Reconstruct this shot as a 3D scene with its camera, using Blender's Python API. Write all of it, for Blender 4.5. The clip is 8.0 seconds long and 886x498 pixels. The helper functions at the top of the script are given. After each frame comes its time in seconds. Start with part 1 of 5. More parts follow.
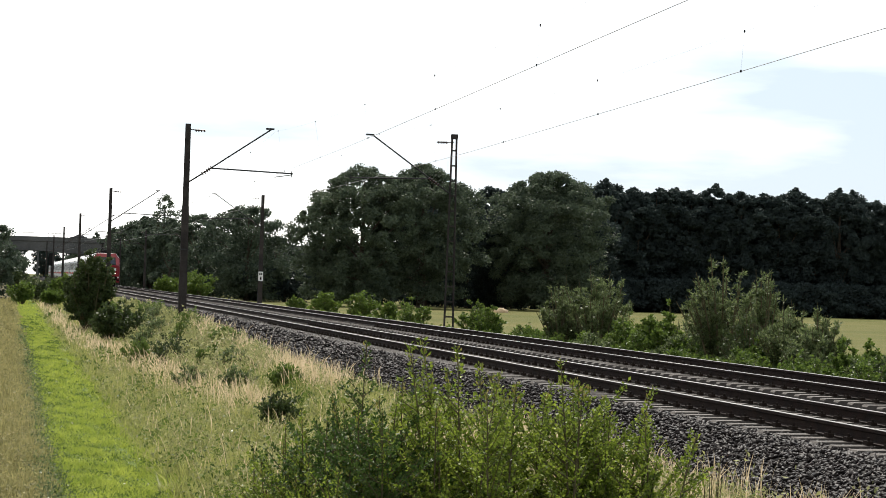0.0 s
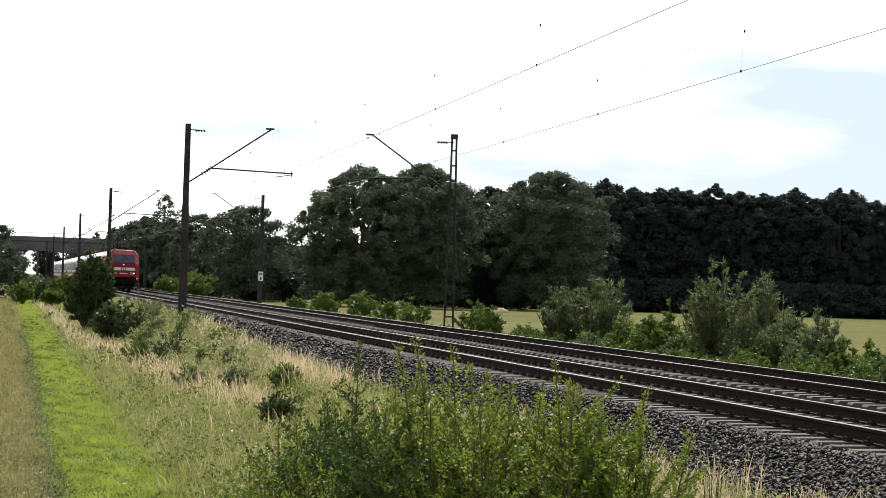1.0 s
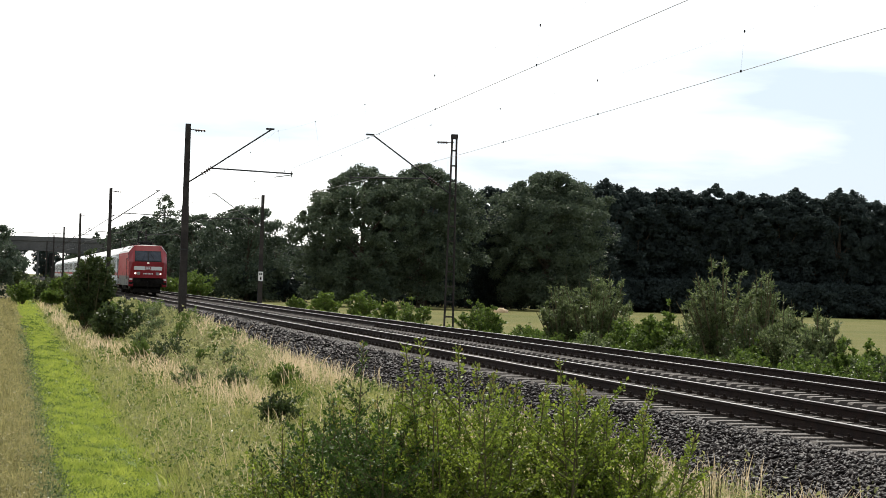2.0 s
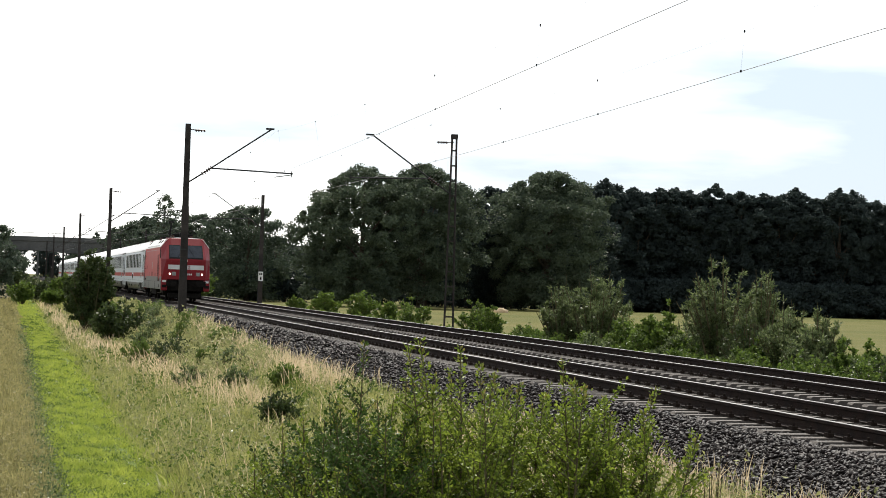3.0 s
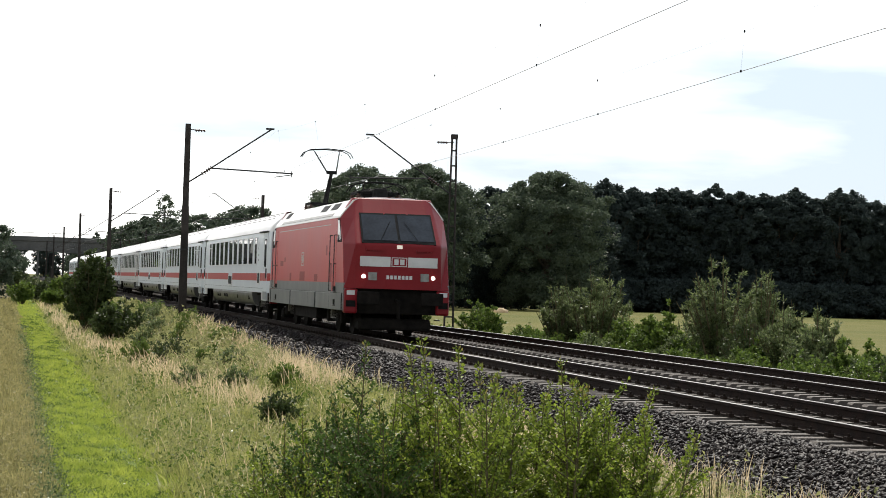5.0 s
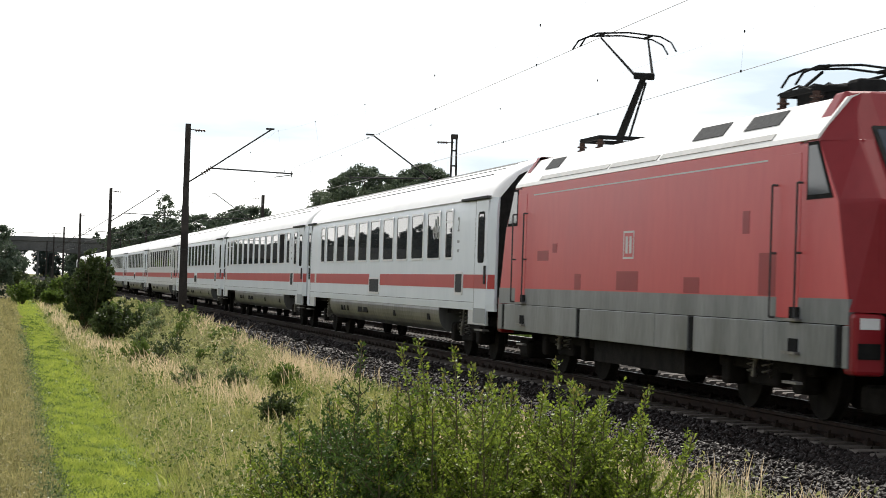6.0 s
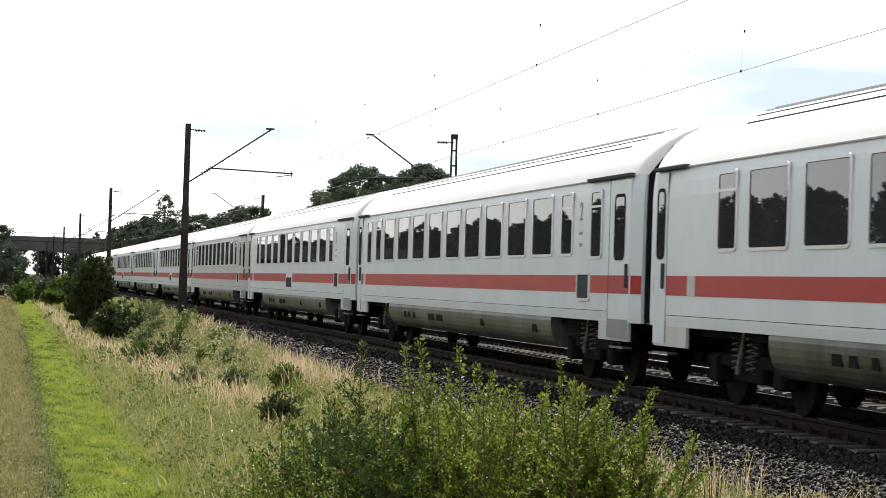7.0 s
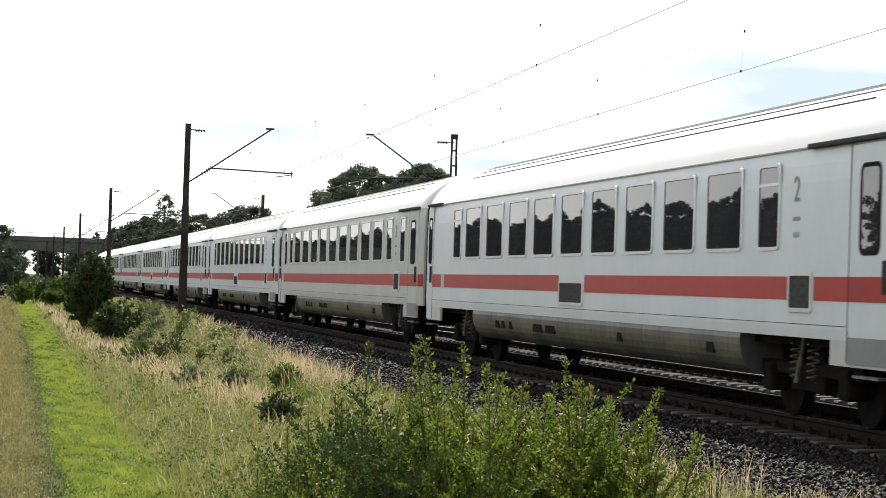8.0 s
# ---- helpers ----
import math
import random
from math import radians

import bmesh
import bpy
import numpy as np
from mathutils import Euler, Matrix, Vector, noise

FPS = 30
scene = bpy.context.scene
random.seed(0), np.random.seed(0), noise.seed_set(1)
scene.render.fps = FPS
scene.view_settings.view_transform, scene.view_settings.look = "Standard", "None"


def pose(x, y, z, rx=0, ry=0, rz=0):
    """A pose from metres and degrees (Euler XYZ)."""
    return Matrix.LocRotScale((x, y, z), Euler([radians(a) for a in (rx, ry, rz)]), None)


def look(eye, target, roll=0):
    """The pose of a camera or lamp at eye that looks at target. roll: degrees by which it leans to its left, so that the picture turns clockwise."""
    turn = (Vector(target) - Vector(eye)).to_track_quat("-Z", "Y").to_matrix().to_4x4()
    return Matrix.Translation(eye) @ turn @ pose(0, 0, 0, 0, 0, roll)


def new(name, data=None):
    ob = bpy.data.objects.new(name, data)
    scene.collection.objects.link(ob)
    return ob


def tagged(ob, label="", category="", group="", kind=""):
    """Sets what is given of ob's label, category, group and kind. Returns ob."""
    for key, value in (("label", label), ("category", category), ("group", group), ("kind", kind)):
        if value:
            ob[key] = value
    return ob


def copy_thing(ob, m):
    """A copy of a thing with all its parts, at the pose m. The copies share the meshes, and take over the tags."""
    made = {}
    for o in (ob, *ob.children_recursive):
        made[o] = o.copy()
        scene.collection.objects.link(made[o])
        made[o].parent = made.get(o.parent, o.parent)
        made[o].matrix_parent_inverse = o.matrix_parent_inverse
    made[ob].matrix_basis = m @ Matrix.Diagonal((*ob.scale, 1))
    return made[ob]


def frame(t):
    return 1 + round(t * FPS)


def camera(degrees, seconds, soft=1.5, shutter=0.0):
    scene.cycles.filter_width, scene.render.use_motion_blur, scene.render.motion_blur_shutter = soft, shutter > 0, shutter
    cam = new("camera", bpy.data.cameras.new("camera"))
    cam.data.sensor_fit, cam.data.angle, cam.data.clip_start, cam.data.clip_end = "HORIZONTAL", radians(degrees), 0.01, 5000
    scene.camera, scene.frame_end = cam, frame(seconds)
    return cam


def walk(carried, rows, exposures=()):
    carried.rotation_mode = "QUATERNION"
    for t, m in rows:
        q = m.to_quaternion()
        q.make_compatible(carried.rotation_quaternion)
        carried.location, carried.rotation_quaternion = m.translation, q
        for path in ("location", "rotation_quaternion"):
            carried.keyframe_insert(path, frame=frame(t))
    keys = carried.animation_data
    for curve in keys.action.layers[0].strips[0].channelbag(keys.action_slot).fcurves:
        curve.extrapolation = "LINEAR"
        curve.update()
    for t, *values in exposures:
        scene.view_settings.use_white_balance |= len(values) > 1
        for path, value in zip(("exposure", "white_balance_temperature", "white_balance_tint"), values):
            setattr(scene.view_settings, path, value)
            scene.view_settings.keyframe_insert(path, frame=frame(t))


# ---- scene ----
# Railway line beside a field: the track runs along X, rail tops at z = 0, the train travels towards +X.
NEAR, FAR = 10.28, 14.28          # centre lines of the two tracks
FIELD = -1.5                      # level of the fields

cam = camera(22.675, 8.0, soft=0.8, shutter=0.06)
EYE = Vector((0.0, 0.0, 1.447))
VIEW = Vector((-0.98131, 0.19172, 0.01651))
walk(cam, [(0.0, look(EYE, EYE + VIEW * 50, 1.836)), (8.0, look(EYE, EYE + VIEW * 50, 1.836))],
     [(0.0, 0.2), (8.0, 0.2)])

# ---- sky and sun ----
SUN = Vector((-0.715, 0.085, 0.82)).normalized()
world = bpy.data.worlds.new("sky")
scene.world = world
world.use_nodes = True
wn, wl = world.node_tree.nodes, world.node_tree.links
wn.clear()
sky = wn.new("ShaderNodeTexSky")
sky.sky_type, sky.sun_disc = "NISHITA", False
sky.sun_elevation, sky.sun_rotation = math.asin(SUN.z), math.atan2(SUN.x, SUN.y)
sky.air_density, sky.dust_density = 1.0, 0.6
wtc = wn.new("ShaderNodeTexCoord")
wmap = wn.new("ShaderNodeMapping")
wmap.inputs["Scale"].default_value = (2.2, 2.2, 13.0)
wmap.inputs["Location"].default_value = (0.35, 0.0, 0.80)
wnoise = wn.new("ShaderNodeTexNoise")
wnoise.inputs["Scale"].default_value, wnoise.inputs["Detail"].default_value = 2.3, 7.0
wramp = wn.new("ShaderNodeValToRGB")
wramp.color_ramp.elements[0].position, wramp.color_ramp.elements[1].position = 0.34, 0.64
wramp.color_ramp.elements[0].color = (0.06, 0.06, 0.06, 1)
wcol = wn.new("ShaderNodeMix")
wcol.data_type = "RGBA"
wcl = wn.new("ShaderNodeHueSaturation")
wcl.inputs["Saturation"].default_value, wcl.inputs["Value"].default_value = 0.2, 1.2
wadd = wn.new("ShaderNodeMix")
wadd.data_type, wadd.blend_type = "RGBA", "ADD"
wadd.inputs["Factor"].default_value, wadd.inputs["B"].default_value = 1.0, (3.5, 3.6, 3.75, 1)
wbg = wn.new("ShaderNodeBackground")
wbg.inputs["Strength"].default_value = 0.092
wout = wn.new("ShaderNodeOutputWorld")
wl.new(wtc.outputs["Generated"], wmap.inputs["Vector"])
wl.new(wmap.outputs["Vector"], wnoise.inputs["Vector"])
wsep = wn.new("ShaderNodeSeparateXYZ")
wbias = wn.new("ShaderNodeMath")
wbias.operation = "MULTIPLY_ADD"
wbias.inputs[1].default_value = -0.82
wsum = wn.new("ShaderNodeMath")
wsum.inputs[1].default_value = 0.072
wel = wn.new("ShaderNodeMath")
wel.operation = "SUBTRACT"
wel.inputs[1].default_value = 0.064
wabs = wn.new("ShaderNodeMath")
wabs.operation = "ABSOLUTE"
wlift = wn.new("ShaderNodeMath")
wlift.operation = "MULTIPLY"
wlift.inputs[1].default_value = 4.0
wcap = wn.new("ShaderNodeMath")
wcap.operation = "MINIMUM"
wcap.inputs[1].default_value = 0.32
wtop = wn.new("ShaderNodeMath")
wl.new(wsep.outputs["Z"], wel.inputs[0])
wl.new(wel.outputs[0], wabs.inputs[0])
wl.new(wabs.outputs[0], wlift.inputs[0])
wl.new(wlift.outputs[0], wcap.inputs[0])
wl.new(wcap.outputs[0], wtop.inputs[0])
wl.new(wsum.outputs[0], wtop.inputs[1])
wl.new(wtc.outputs["Generated"], wsep.inputs["Vector"])
wl.new(wsep.outputs["Y"], wbias.inputs[0])
wl.new(wnoise.outputs["Fac"], wbias.inputs[2])
wl.new(wbias.outputs[0], wsum.inputs[0])
wl.new(wtop.outputs[0], wramp.inputs["Fac"])
wl.new(wramp.outputs["Color"], wcol.inputs["Factor"])
wclear = wn.new("ShaderNodeMix")
wclear.data_type = "RGBA"
wclear.inputs["Factor"].default_value, wclear.inputs["B"].default_value = 0.85, (7.1, 8.3, 9.5, 1)
wl.new(sky.outputs["Color"], wclear.inputs["A"])
wl.new(wclear.outputs["Result"], wcol.inputs["A"])
wl.new(sky.outputs["Color"], wcl.inputs["Color"])
wl.new(wcl.outputs["Color"], wadd.inputs["A"])
wl.new(wadd.outputs["Result"], wcol.inputs["B"])
wl.new(wcol.outputs["Result"], wbg.inputs["Color"])
wl.new(wbg.outputs["Background"], wout.inputs["Surface"])
sun_data = bpy.data.lights.new("sun", "SUN")
sun_data.energy, sun_data.angle, sun_data.color = 5.0, radians(0.6), (1.0, 0.95, 0.86)
sun = new("sun", sun_data)
sun.matrix_world = look(SUN * 60, (0, 0, 0))


# ---- materials ----
def mat(name, c1, c2=None, scale=2.0, rough=0.7, metal=0.0, bump=0.0, bump_scale=60.0, spec=0.5, leaf=0.0, island=0.0,
        stretch=(1, 1, 1), rvar=0.0, obrand=0.0, coat=0.0):
    """A surface in two colours mixed by noise at two scales, with relief; leaf: share of light let through."""
    m = bpy.data.materials.new(name)
    m.use_nodes = True
    n, l = m.node_tree.nodes, m.node_tree.links
    b = n["Principled BSDF"]
    b.inputs["Roughness"].default_value, b.inputs["Metallic"].default_value = rough, metal
    b.inputs["Specular IOR Level"].default_value = spec
    b.inputs["Coat Weight"].default_value = coat
    tc, mp = n.new("ShaderNodeTexCoord"), n.new("ShaderNodeMapping")
    mp.inputs["Scale"].default_value = stretch
    l.new(tc.outputs["Object"], mp.inputs["Vector"])
    n1, n2 = n.new("ShaderNodeTexNoise"), n.new("ShaderNodeTexNoise")
    n1.inputs["Scale"].default_value, n1.inputs["Detail"].default_value = scale, 5
    n2.inputs["Scale"].default_value, n2.inputs["Detail"].default_value = scale * 9, 3
    add = n.new("ShaderNodeMath")
    add.operation = "MULTIPLY_ADD"
    add.inputs[1].default_value = 0.4
    l.new(mp.outputs["Vector"], n1.inputs["Vector"])
    l.new(mp.outputs["Vector"], n2.inputs["Vector"])
    l.new(n2.outputs["Fac"], add.inputs[0])
    l.new(n1.outputs["Fac"], add.inputs[2])
    ramp = n.new("ShaderNodeMapRange")
    ramp.inputs["From Min"].default_value, ramp.inputs["From Max"].default_value = 0.5, 0.9
    l.new(add.outputs[0], ramp.inputs["Value"])
    mix = n.new("ShaderNodeMix")
    mix.data_type = "RGBA"
    mix.inputs["A"].default_value, mix.inputs["B"].default_value = (*c1, 1), (*(c2 or c1), 1)
    fac = ramp.outputs["Result"]
    if island or obrand:
        info = n.new("ShaderNodeNewGeometry" if island else "ShaderNodeObjectInfo")
        bl = n.new("ShaderNodeMix")
        bl.inputs["Factor"].default_value = island or obrand
        l.new(fac, bl.inputs["A"])
        l.new(info.outputs["Random Per Island" if island else "Random"], bl.inputs["B"])
        fac = bl.outputs["Result"]
    l.new(fac, mix.inputs["Factor"])
    l.new(mix.outputs["Result"], b.inputs["Base Color"])
    if rvar:
        rr = n.new("ShaderNodeMapRange")
        rr.inputs["To Min"].default_value, rr.inputs["To Max"].default_value = rough - rvar, rough + rvar
        l.new(n1.outputs["Fac"], rr.inputs["Value"])
        l.new(rr.outputs["Result"], b.inputs["Roughness"])
    if bump:
        n3, bp = n.new("ShaderNodeTexNoise"), n.new("ShaderNodeBump")
        n3.inputs["Scale"].default_value, n3.inputs["Detail"].default_value = bump_scale, 4
        bp.inputs["Strength"].default_value, bp.inputs["Distance"].default_value = bump, 1.5 / bump_scale
        l.new(mp.outputs["Vector"], n3.inputs["Vector"])
        l.new(n3.outputs["Fac"], bp.inputs["Height"])
        l.new(bp.outputs["Normal"], b.inputs["Normal"])
    if leaf:
        tr, ms = n.new("ShaderNodeBsdfTranslucent"), n.new("ShaderNodeMixShader")
        ms.inputs["Fac"].default_value = leaf
        l.new(mix.outputs["Result"], tr.inputs["Color"])
        l.new(b.outputs["BSDF"], ms.inputs[1])
        l.new(tr.outputs["BSDF"], ms.inputs[2])
        l.new(ms.outputs["Shader"], n["Material Output"].inputs["Surface"])
    return m


def glow(name, c, strength):
    m = bpy.data.materials.new(name)
    m.use_nodes = True
    b = m.node_tree.nodes["Principled BSDF"]
    b.inputs["Base Color"].default_value = (*c, 1)
    b.inputs["Emission Color"].default_value, b.inputs["Emission Strength"].default_value = (*c, 1), strength
    return m


M_SOIL = mat("soil_stubble", (0.10, 0.085, 0.045), (0.16, 0.135, 0.07), 1.5, 0.95, bump=0.6, bump_scale=25, spec=0.08)
M_MOWN = mat("mown_grass_ground", (0.07, 0.10, 0.022), (0.12, 0.16, 0.04), 1.2, 0.95, bump=0.5, bump_scale=30, spec=0.08)
M_ROUGH = mat("rough_grass_ground", (0.06, 0.075, 0.025), (0.13, 0.12, 0.055), 0.8, 0.95, bump=0.6, bump_scale=20, spec=0.08)
M_MEADOW = mat("meadow", (0.088, 0.095, 0.025), (0.138, 0.126, 0.042), 0.05, 0.95, bump=0.5, bump_scale=8, spec=0.08)
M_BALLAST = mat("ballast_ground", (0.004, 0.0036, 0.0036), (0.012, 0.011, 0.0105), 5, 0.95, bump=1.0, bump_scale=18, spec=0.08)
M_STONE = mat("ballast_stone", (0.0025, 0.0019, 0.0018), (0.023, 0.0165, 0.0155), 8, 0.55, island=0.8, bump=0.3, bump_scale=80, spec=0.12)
M_SLEEPER = mat("concrete_sleeper", (0.055, 0.048, 0.042), (0.125, 0.108, 0.096), 6, 0.75, obrand=0.4, bump=0.3, bump_scale=90, spec=0.15)
M_RUST = mat("rusty_rail_side", (0.008, 0.0045, 0.0035), (0.022, 0.011, 0.007), 4, 0.8, bump=0.2, spec=0.12)
M_RAILTOP = mat("polished_rail_head", (0.16, 0.15, 0.14), (0.27, 0.255, 0.24), 3, 0.4, metal=1.0, stretch=(0.1, 4, 1))
M_CLIP = mat("rail_fastening", (0.012, 0.009, 0.008), (0.03, 0.022, 0.017), 20, 0.95, spec=0.08)
M_MAST = mat("weathered_mast_paint", (0.028, 0.025, 0.024), (0.055, 0.048, 0.044), 2.5, 0.95, bump=0.15, spec=0.08)
M_STEEL = mat("galvanised_steel", (0.024, 0.024, 0.024), (0.05, 0.05, 0.05), 6, 0.8, spec=0.1)
M_WIRE = mat("oxidised_copper_wire", (0.34, 0.33, 0.32), (0.46, 0.44, 0.43), 6, 0.5, metal=0.3)
M_INSUL = mat("brown_insulator", (0.05, 0.03, 0.025), (0.08, 0.05, 0.04), 6, 0.3, spec=0.08)
M_CONC = mat("bridge_concrete", (0.07, 0.072, 0.072), (0.12, 0.12, 0.118), 0.25, 0.85, bump=0.2, bump_scale=6, spec=0.08)
M_SIGN = mat("white_sign_enamel", (0.72, 0.72, 0.70), (0.80, 0.80, 0.78), 5, 0.4)
M_BLACK = mat("black_paint", (0.008, 0.008, 0.0085), (0.016, 0.016, 0.016), 6, 0.95, spec=0.08)
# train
# one red twice: darkened for the shaded cab front, lightened for sky sheen on sides
M_RED_SHADE = mat("traffic_red_paint", (0.175, 0.007, 0.011), (0.21, 0.012, 0.017), 0.7, 0.42, rvar=0.08, spec=0.2)
M_RED_LIT = mat("faded_red_side_paint", (0.48, 0.034, 0.040), (0.56, 0.064, 0.064), 0.6, 0.36, rvar=0.08, stretch=(1, 1, 0.35), spec=0.3)
M_PATCH = mat("fresh_red_patch", (0.25, 0.012, 0.016), (0.29, 0.018, 0.022), 2.0, 0.42, spec=0.2)
M_LGREY = mat("loco_grey_skirt", (0.075, 0.085, 0.09), (0.20, 0.21, 0.215), 1.5, 0.36, stretch=(1, 1, 0.3), rvar=0.1, spec=0.45)
M_LROOF = mat("white_loco_roof", (0.74, 0.74, 0.73), (0.80, 0.80, 0.79), 1.0, 0.5)
M_WBAND = mat("white_paint_band", (0.50, 0.50, 0.49), (0.58, 0.58, 0.57), 3, 0.5)
M_COACH = mat("light_grey_coach_paint", (0.62, 0.68, 0.73), (0.73, 0.775, 0.82), 0.6, 0.36, rvar=0.08, stretch=(1, 1, 0.4), obrand=0.25, spec=0.4)
M_COACH_D = mat("dull_grey_coach_paint", (0.50, 0.505, 0.50), (0.58, 0.58, 0.575), 0.6, 0.45, rvar=0.08, stretch=(1, 1, 0.4))
M_CROOF = mat("white_coach_roof", (0.83, 0.83, 0.83), (0.88, 0.88, 0.88), 0.8, 0.5)
M_STRIPE = mat("red_coach_stripe", (0.40, 0.026, 0.024), (0.46, 0.042, 0.038), 0.6, 0.42, obrand=0.2, spec=0.2)
M_APRON = mat("dirty_underfloor_apron", (0.055, 0.057, 0.057), (0.15, 0.153, 0.15), 0.9, 0.4, metal=0.45, stretch=(1, 1, 0.3), bump=0.06, bump_scale=5)
M_GLASS = mat("tinted_window_glass", (0.030, 0.031, 0.034), (0.046, 0.047, 0.051), 0.4, 0.012, spec=0.8)
M_SCREEN = mat("windscreen_glass", (0.010, 0.014, 0.020), (0.03, 0.038, 0.05), 1.6, 0.06, spec=0.3)
M_FRAME = mat("aluminium_window_frame", (0.68, 0.69, 0.70), (0.78, 0.79, 0.80), 5, 0.3, metal=0.25)
M_RUBBER = mat("black_rubber", (0.014, 0.014, 0.014), (0.025, 0.025, 0.025), 8, 0.95, spec=0.08)
M_UNDER = mat("grimy_running_gear", (0.006, 0.0055, 0.005), (0.016, 0.014, 0.012), 5, 0.95, bump=0.2, spec=0.08)
M_SPRING = mat("greased_spring_steel", (0.10, 0.095, 0.09), (0.24, 0.23, 0.22), 12, 0.4, metal=0.4)
M_GRILLE = mat("dark_grille", (0.05, 0.052, 0.055), (0.09, 0.092, 0.095), 20, 0.95, spec=0.08)
M_ROOFGREY = mat("grey_roof_strip", (0.32, 0.32, 0.31), (0.42, 0.42, 0.41), 3, 0.6)
M_CARPAINT = mat("dark_car_paint", (0.02, 0.022, 0.026), (0.03, 0.032, 0.036), 2, 0.35, spec=0.3)
M_LAMP = glow("headlight", (1.0, 0.93, 0.80), 2.6)
M_LAMPDIM = glow("upper_headlight", (0.9, 0.78, 0.66), 0.28)
M_LAMPOFF = mat("dull_lamp_glass", (0.16, 0.16, 0.15), (0.26, 0.26, 0.25), 6, 0.2)
M_MARK = mat("grey_lettering", (0.25, 0.26, 0.27), (0.30, 0.31, 0.32), 6, 0.6)
# plants
M_BARK = mat("bark", (0.05, 0.042, 0.033), (0.11, 0.09, 0.07), 3, 0.9, bump=0.5, bump_scale=12, spec=0.08)
M_TWIG = mat("twig_bark", (0.07, 0.06, 0.035), (0.13, 0.11, 0.06), 10, 0.85, spec=0.08)
# tree leaf colours with aerial haze mixed in: bluer oaks and wood, paler alders
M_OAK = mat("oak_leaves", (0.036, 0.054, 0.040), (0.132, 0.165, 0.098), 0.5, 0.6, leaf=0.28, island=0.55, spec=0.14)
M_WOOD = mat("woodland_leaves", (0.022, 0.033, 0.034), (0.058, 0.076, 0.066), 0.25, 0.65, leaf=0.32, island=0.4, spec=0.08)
M_ALDER = mat("alder_leaves", (0.034, 0.052, 0.038), (0.105, 0.135, 0.085), 0.3, 0.6, leaf=0.26, island=0.5, spec=0.12)
M_WILLOW = mat("willow_leaves", (0.028, 0.048, 0.018), (0.23, 0.28, 0.115), 1.2, 0.45, leaf=0.4, island=0.7, spec=0.24)
M_SHRUB = mat("shrub_leaves", (0.042, 0.080, 0.016), (0.17, 0.235, 0.045), 1.5, 0.45, leaf=0.42, island=0.65, spec=0.24)
M_DARKSHRUB = mat("dark_shrub_leaves", (0.028, 0.046, 0.015), (0.085, 0.115, 0.036), 1.5, 0.45, leaf=0.3, island=0.6, spec=0.25)
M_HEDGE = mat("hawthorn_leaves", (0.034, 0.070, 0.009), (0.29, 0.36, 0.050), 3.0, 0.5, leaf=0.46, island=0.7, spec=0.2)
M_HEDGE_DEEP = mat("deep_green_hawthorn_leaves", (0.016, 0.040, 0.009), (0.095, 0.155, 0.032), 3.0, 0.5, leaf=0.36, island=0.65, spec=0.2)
# stripe red darkened to mimic the weaker reflection on doors and coach ends
M_STRIPE_DOOR = mat("fresher_red_stripe", (0.34, 0.014, 0.014), (0.40, 0.022, 0.020), 0.6, 0.4, spec=0.2)
M_SKIRT_DARK = mat("dark_grey_door_foot", (0.17, 0.19, 0.20), (0.24, 0.26, 0.27), 1.0, 0.45, stretch=(1, 1, 0.3))
M_TIP = mat("young_shoot_leaves", (0.17, 0.23, 0.045), (0.26, 0.20, 0.06), 4, 0.45, leaf=0.45, island=0.6, spec=0.3)
M_HERB = mat("pale_herb_leaves", (0.14, 0.16, 0.055), (0.46, 0.45, 0.20), 1.2, 0.55, leaf=0.45, island=0.6, spec=0.2)
M_LAWN = mat("mown_grass_blades", (0.145, 0.215, 0.026), (0.46, 0.50, 0.09), 1.6, 0.55, leaf=0.5, island=0.4)
M_STRAW = mat("dry_grass_stalks", (0.50, 0.385, 0.22), (0.86, 0.69, 0.48), 0.8, 0.6, leaf=0.4, island=0.6, spec=0.2)
M_WEED = mat("green_verge_grass", (0.125, 0.150, 0.035), (0.46, 0.45, 0.155), 1.3, 0.6, leaf=0.48, island=0.5)
M_CROP = mat("ripening_cereal", (0.145, 0.145, 0.052), (0.44, 0.39, 0.17), 0.9, 0.7, leaf=0.4, island=0.6)


# ---- building helpers ----
rng = np.random.default_rng(7)


def part(name, bm, material, parent=None, label="", smooth=False):
    me = bpy.data.meshes.new(name)
    bm.to_mesh(me)
    bm.free()
    me.materials.append(material)
    if smooth:
        me.polygons.foreach_set("use_smooth", [True] * len(me.polygons))
    ob = new(name, me)
    ob.parent = parent
    return tagged(ob, label)


def share(ob, m, parent):
    """Another part on the same mesh."""
    o = new(ob.name.split(".")[0], ob.data)
    o.parent, o.matrix_basis = parent, m
    return o


def raw(name, verts, faces, material, parent=None, smooth=False):
    """A mesh from arrays that a loop has made."""
    me = bpy.data.meshes.new(name)
    k = faces.shape[1]
    me.vertices.add(len(verts))
    me.vertices.foreach_set("co", np.asarray(verts, np.float32).ravel())
    me.loops.add(faces.size)
    me.loops.foreach_set("vertex_index", faces.astype(np.int32).ravel())
    me.polygons.add(len(faces))
    me.polygons.foreach_set("loop_start", np.arange(0, faces.size, k, dtype=np.int32))
    me.materials.append(material)
    me.update(calc_edges=True)
    if smooth:
        me.polygons.foreach_set("use_smooth", np.ones(len(faces), bool))
    ob = new(name, me)
    ob.parent = parent
    return ob


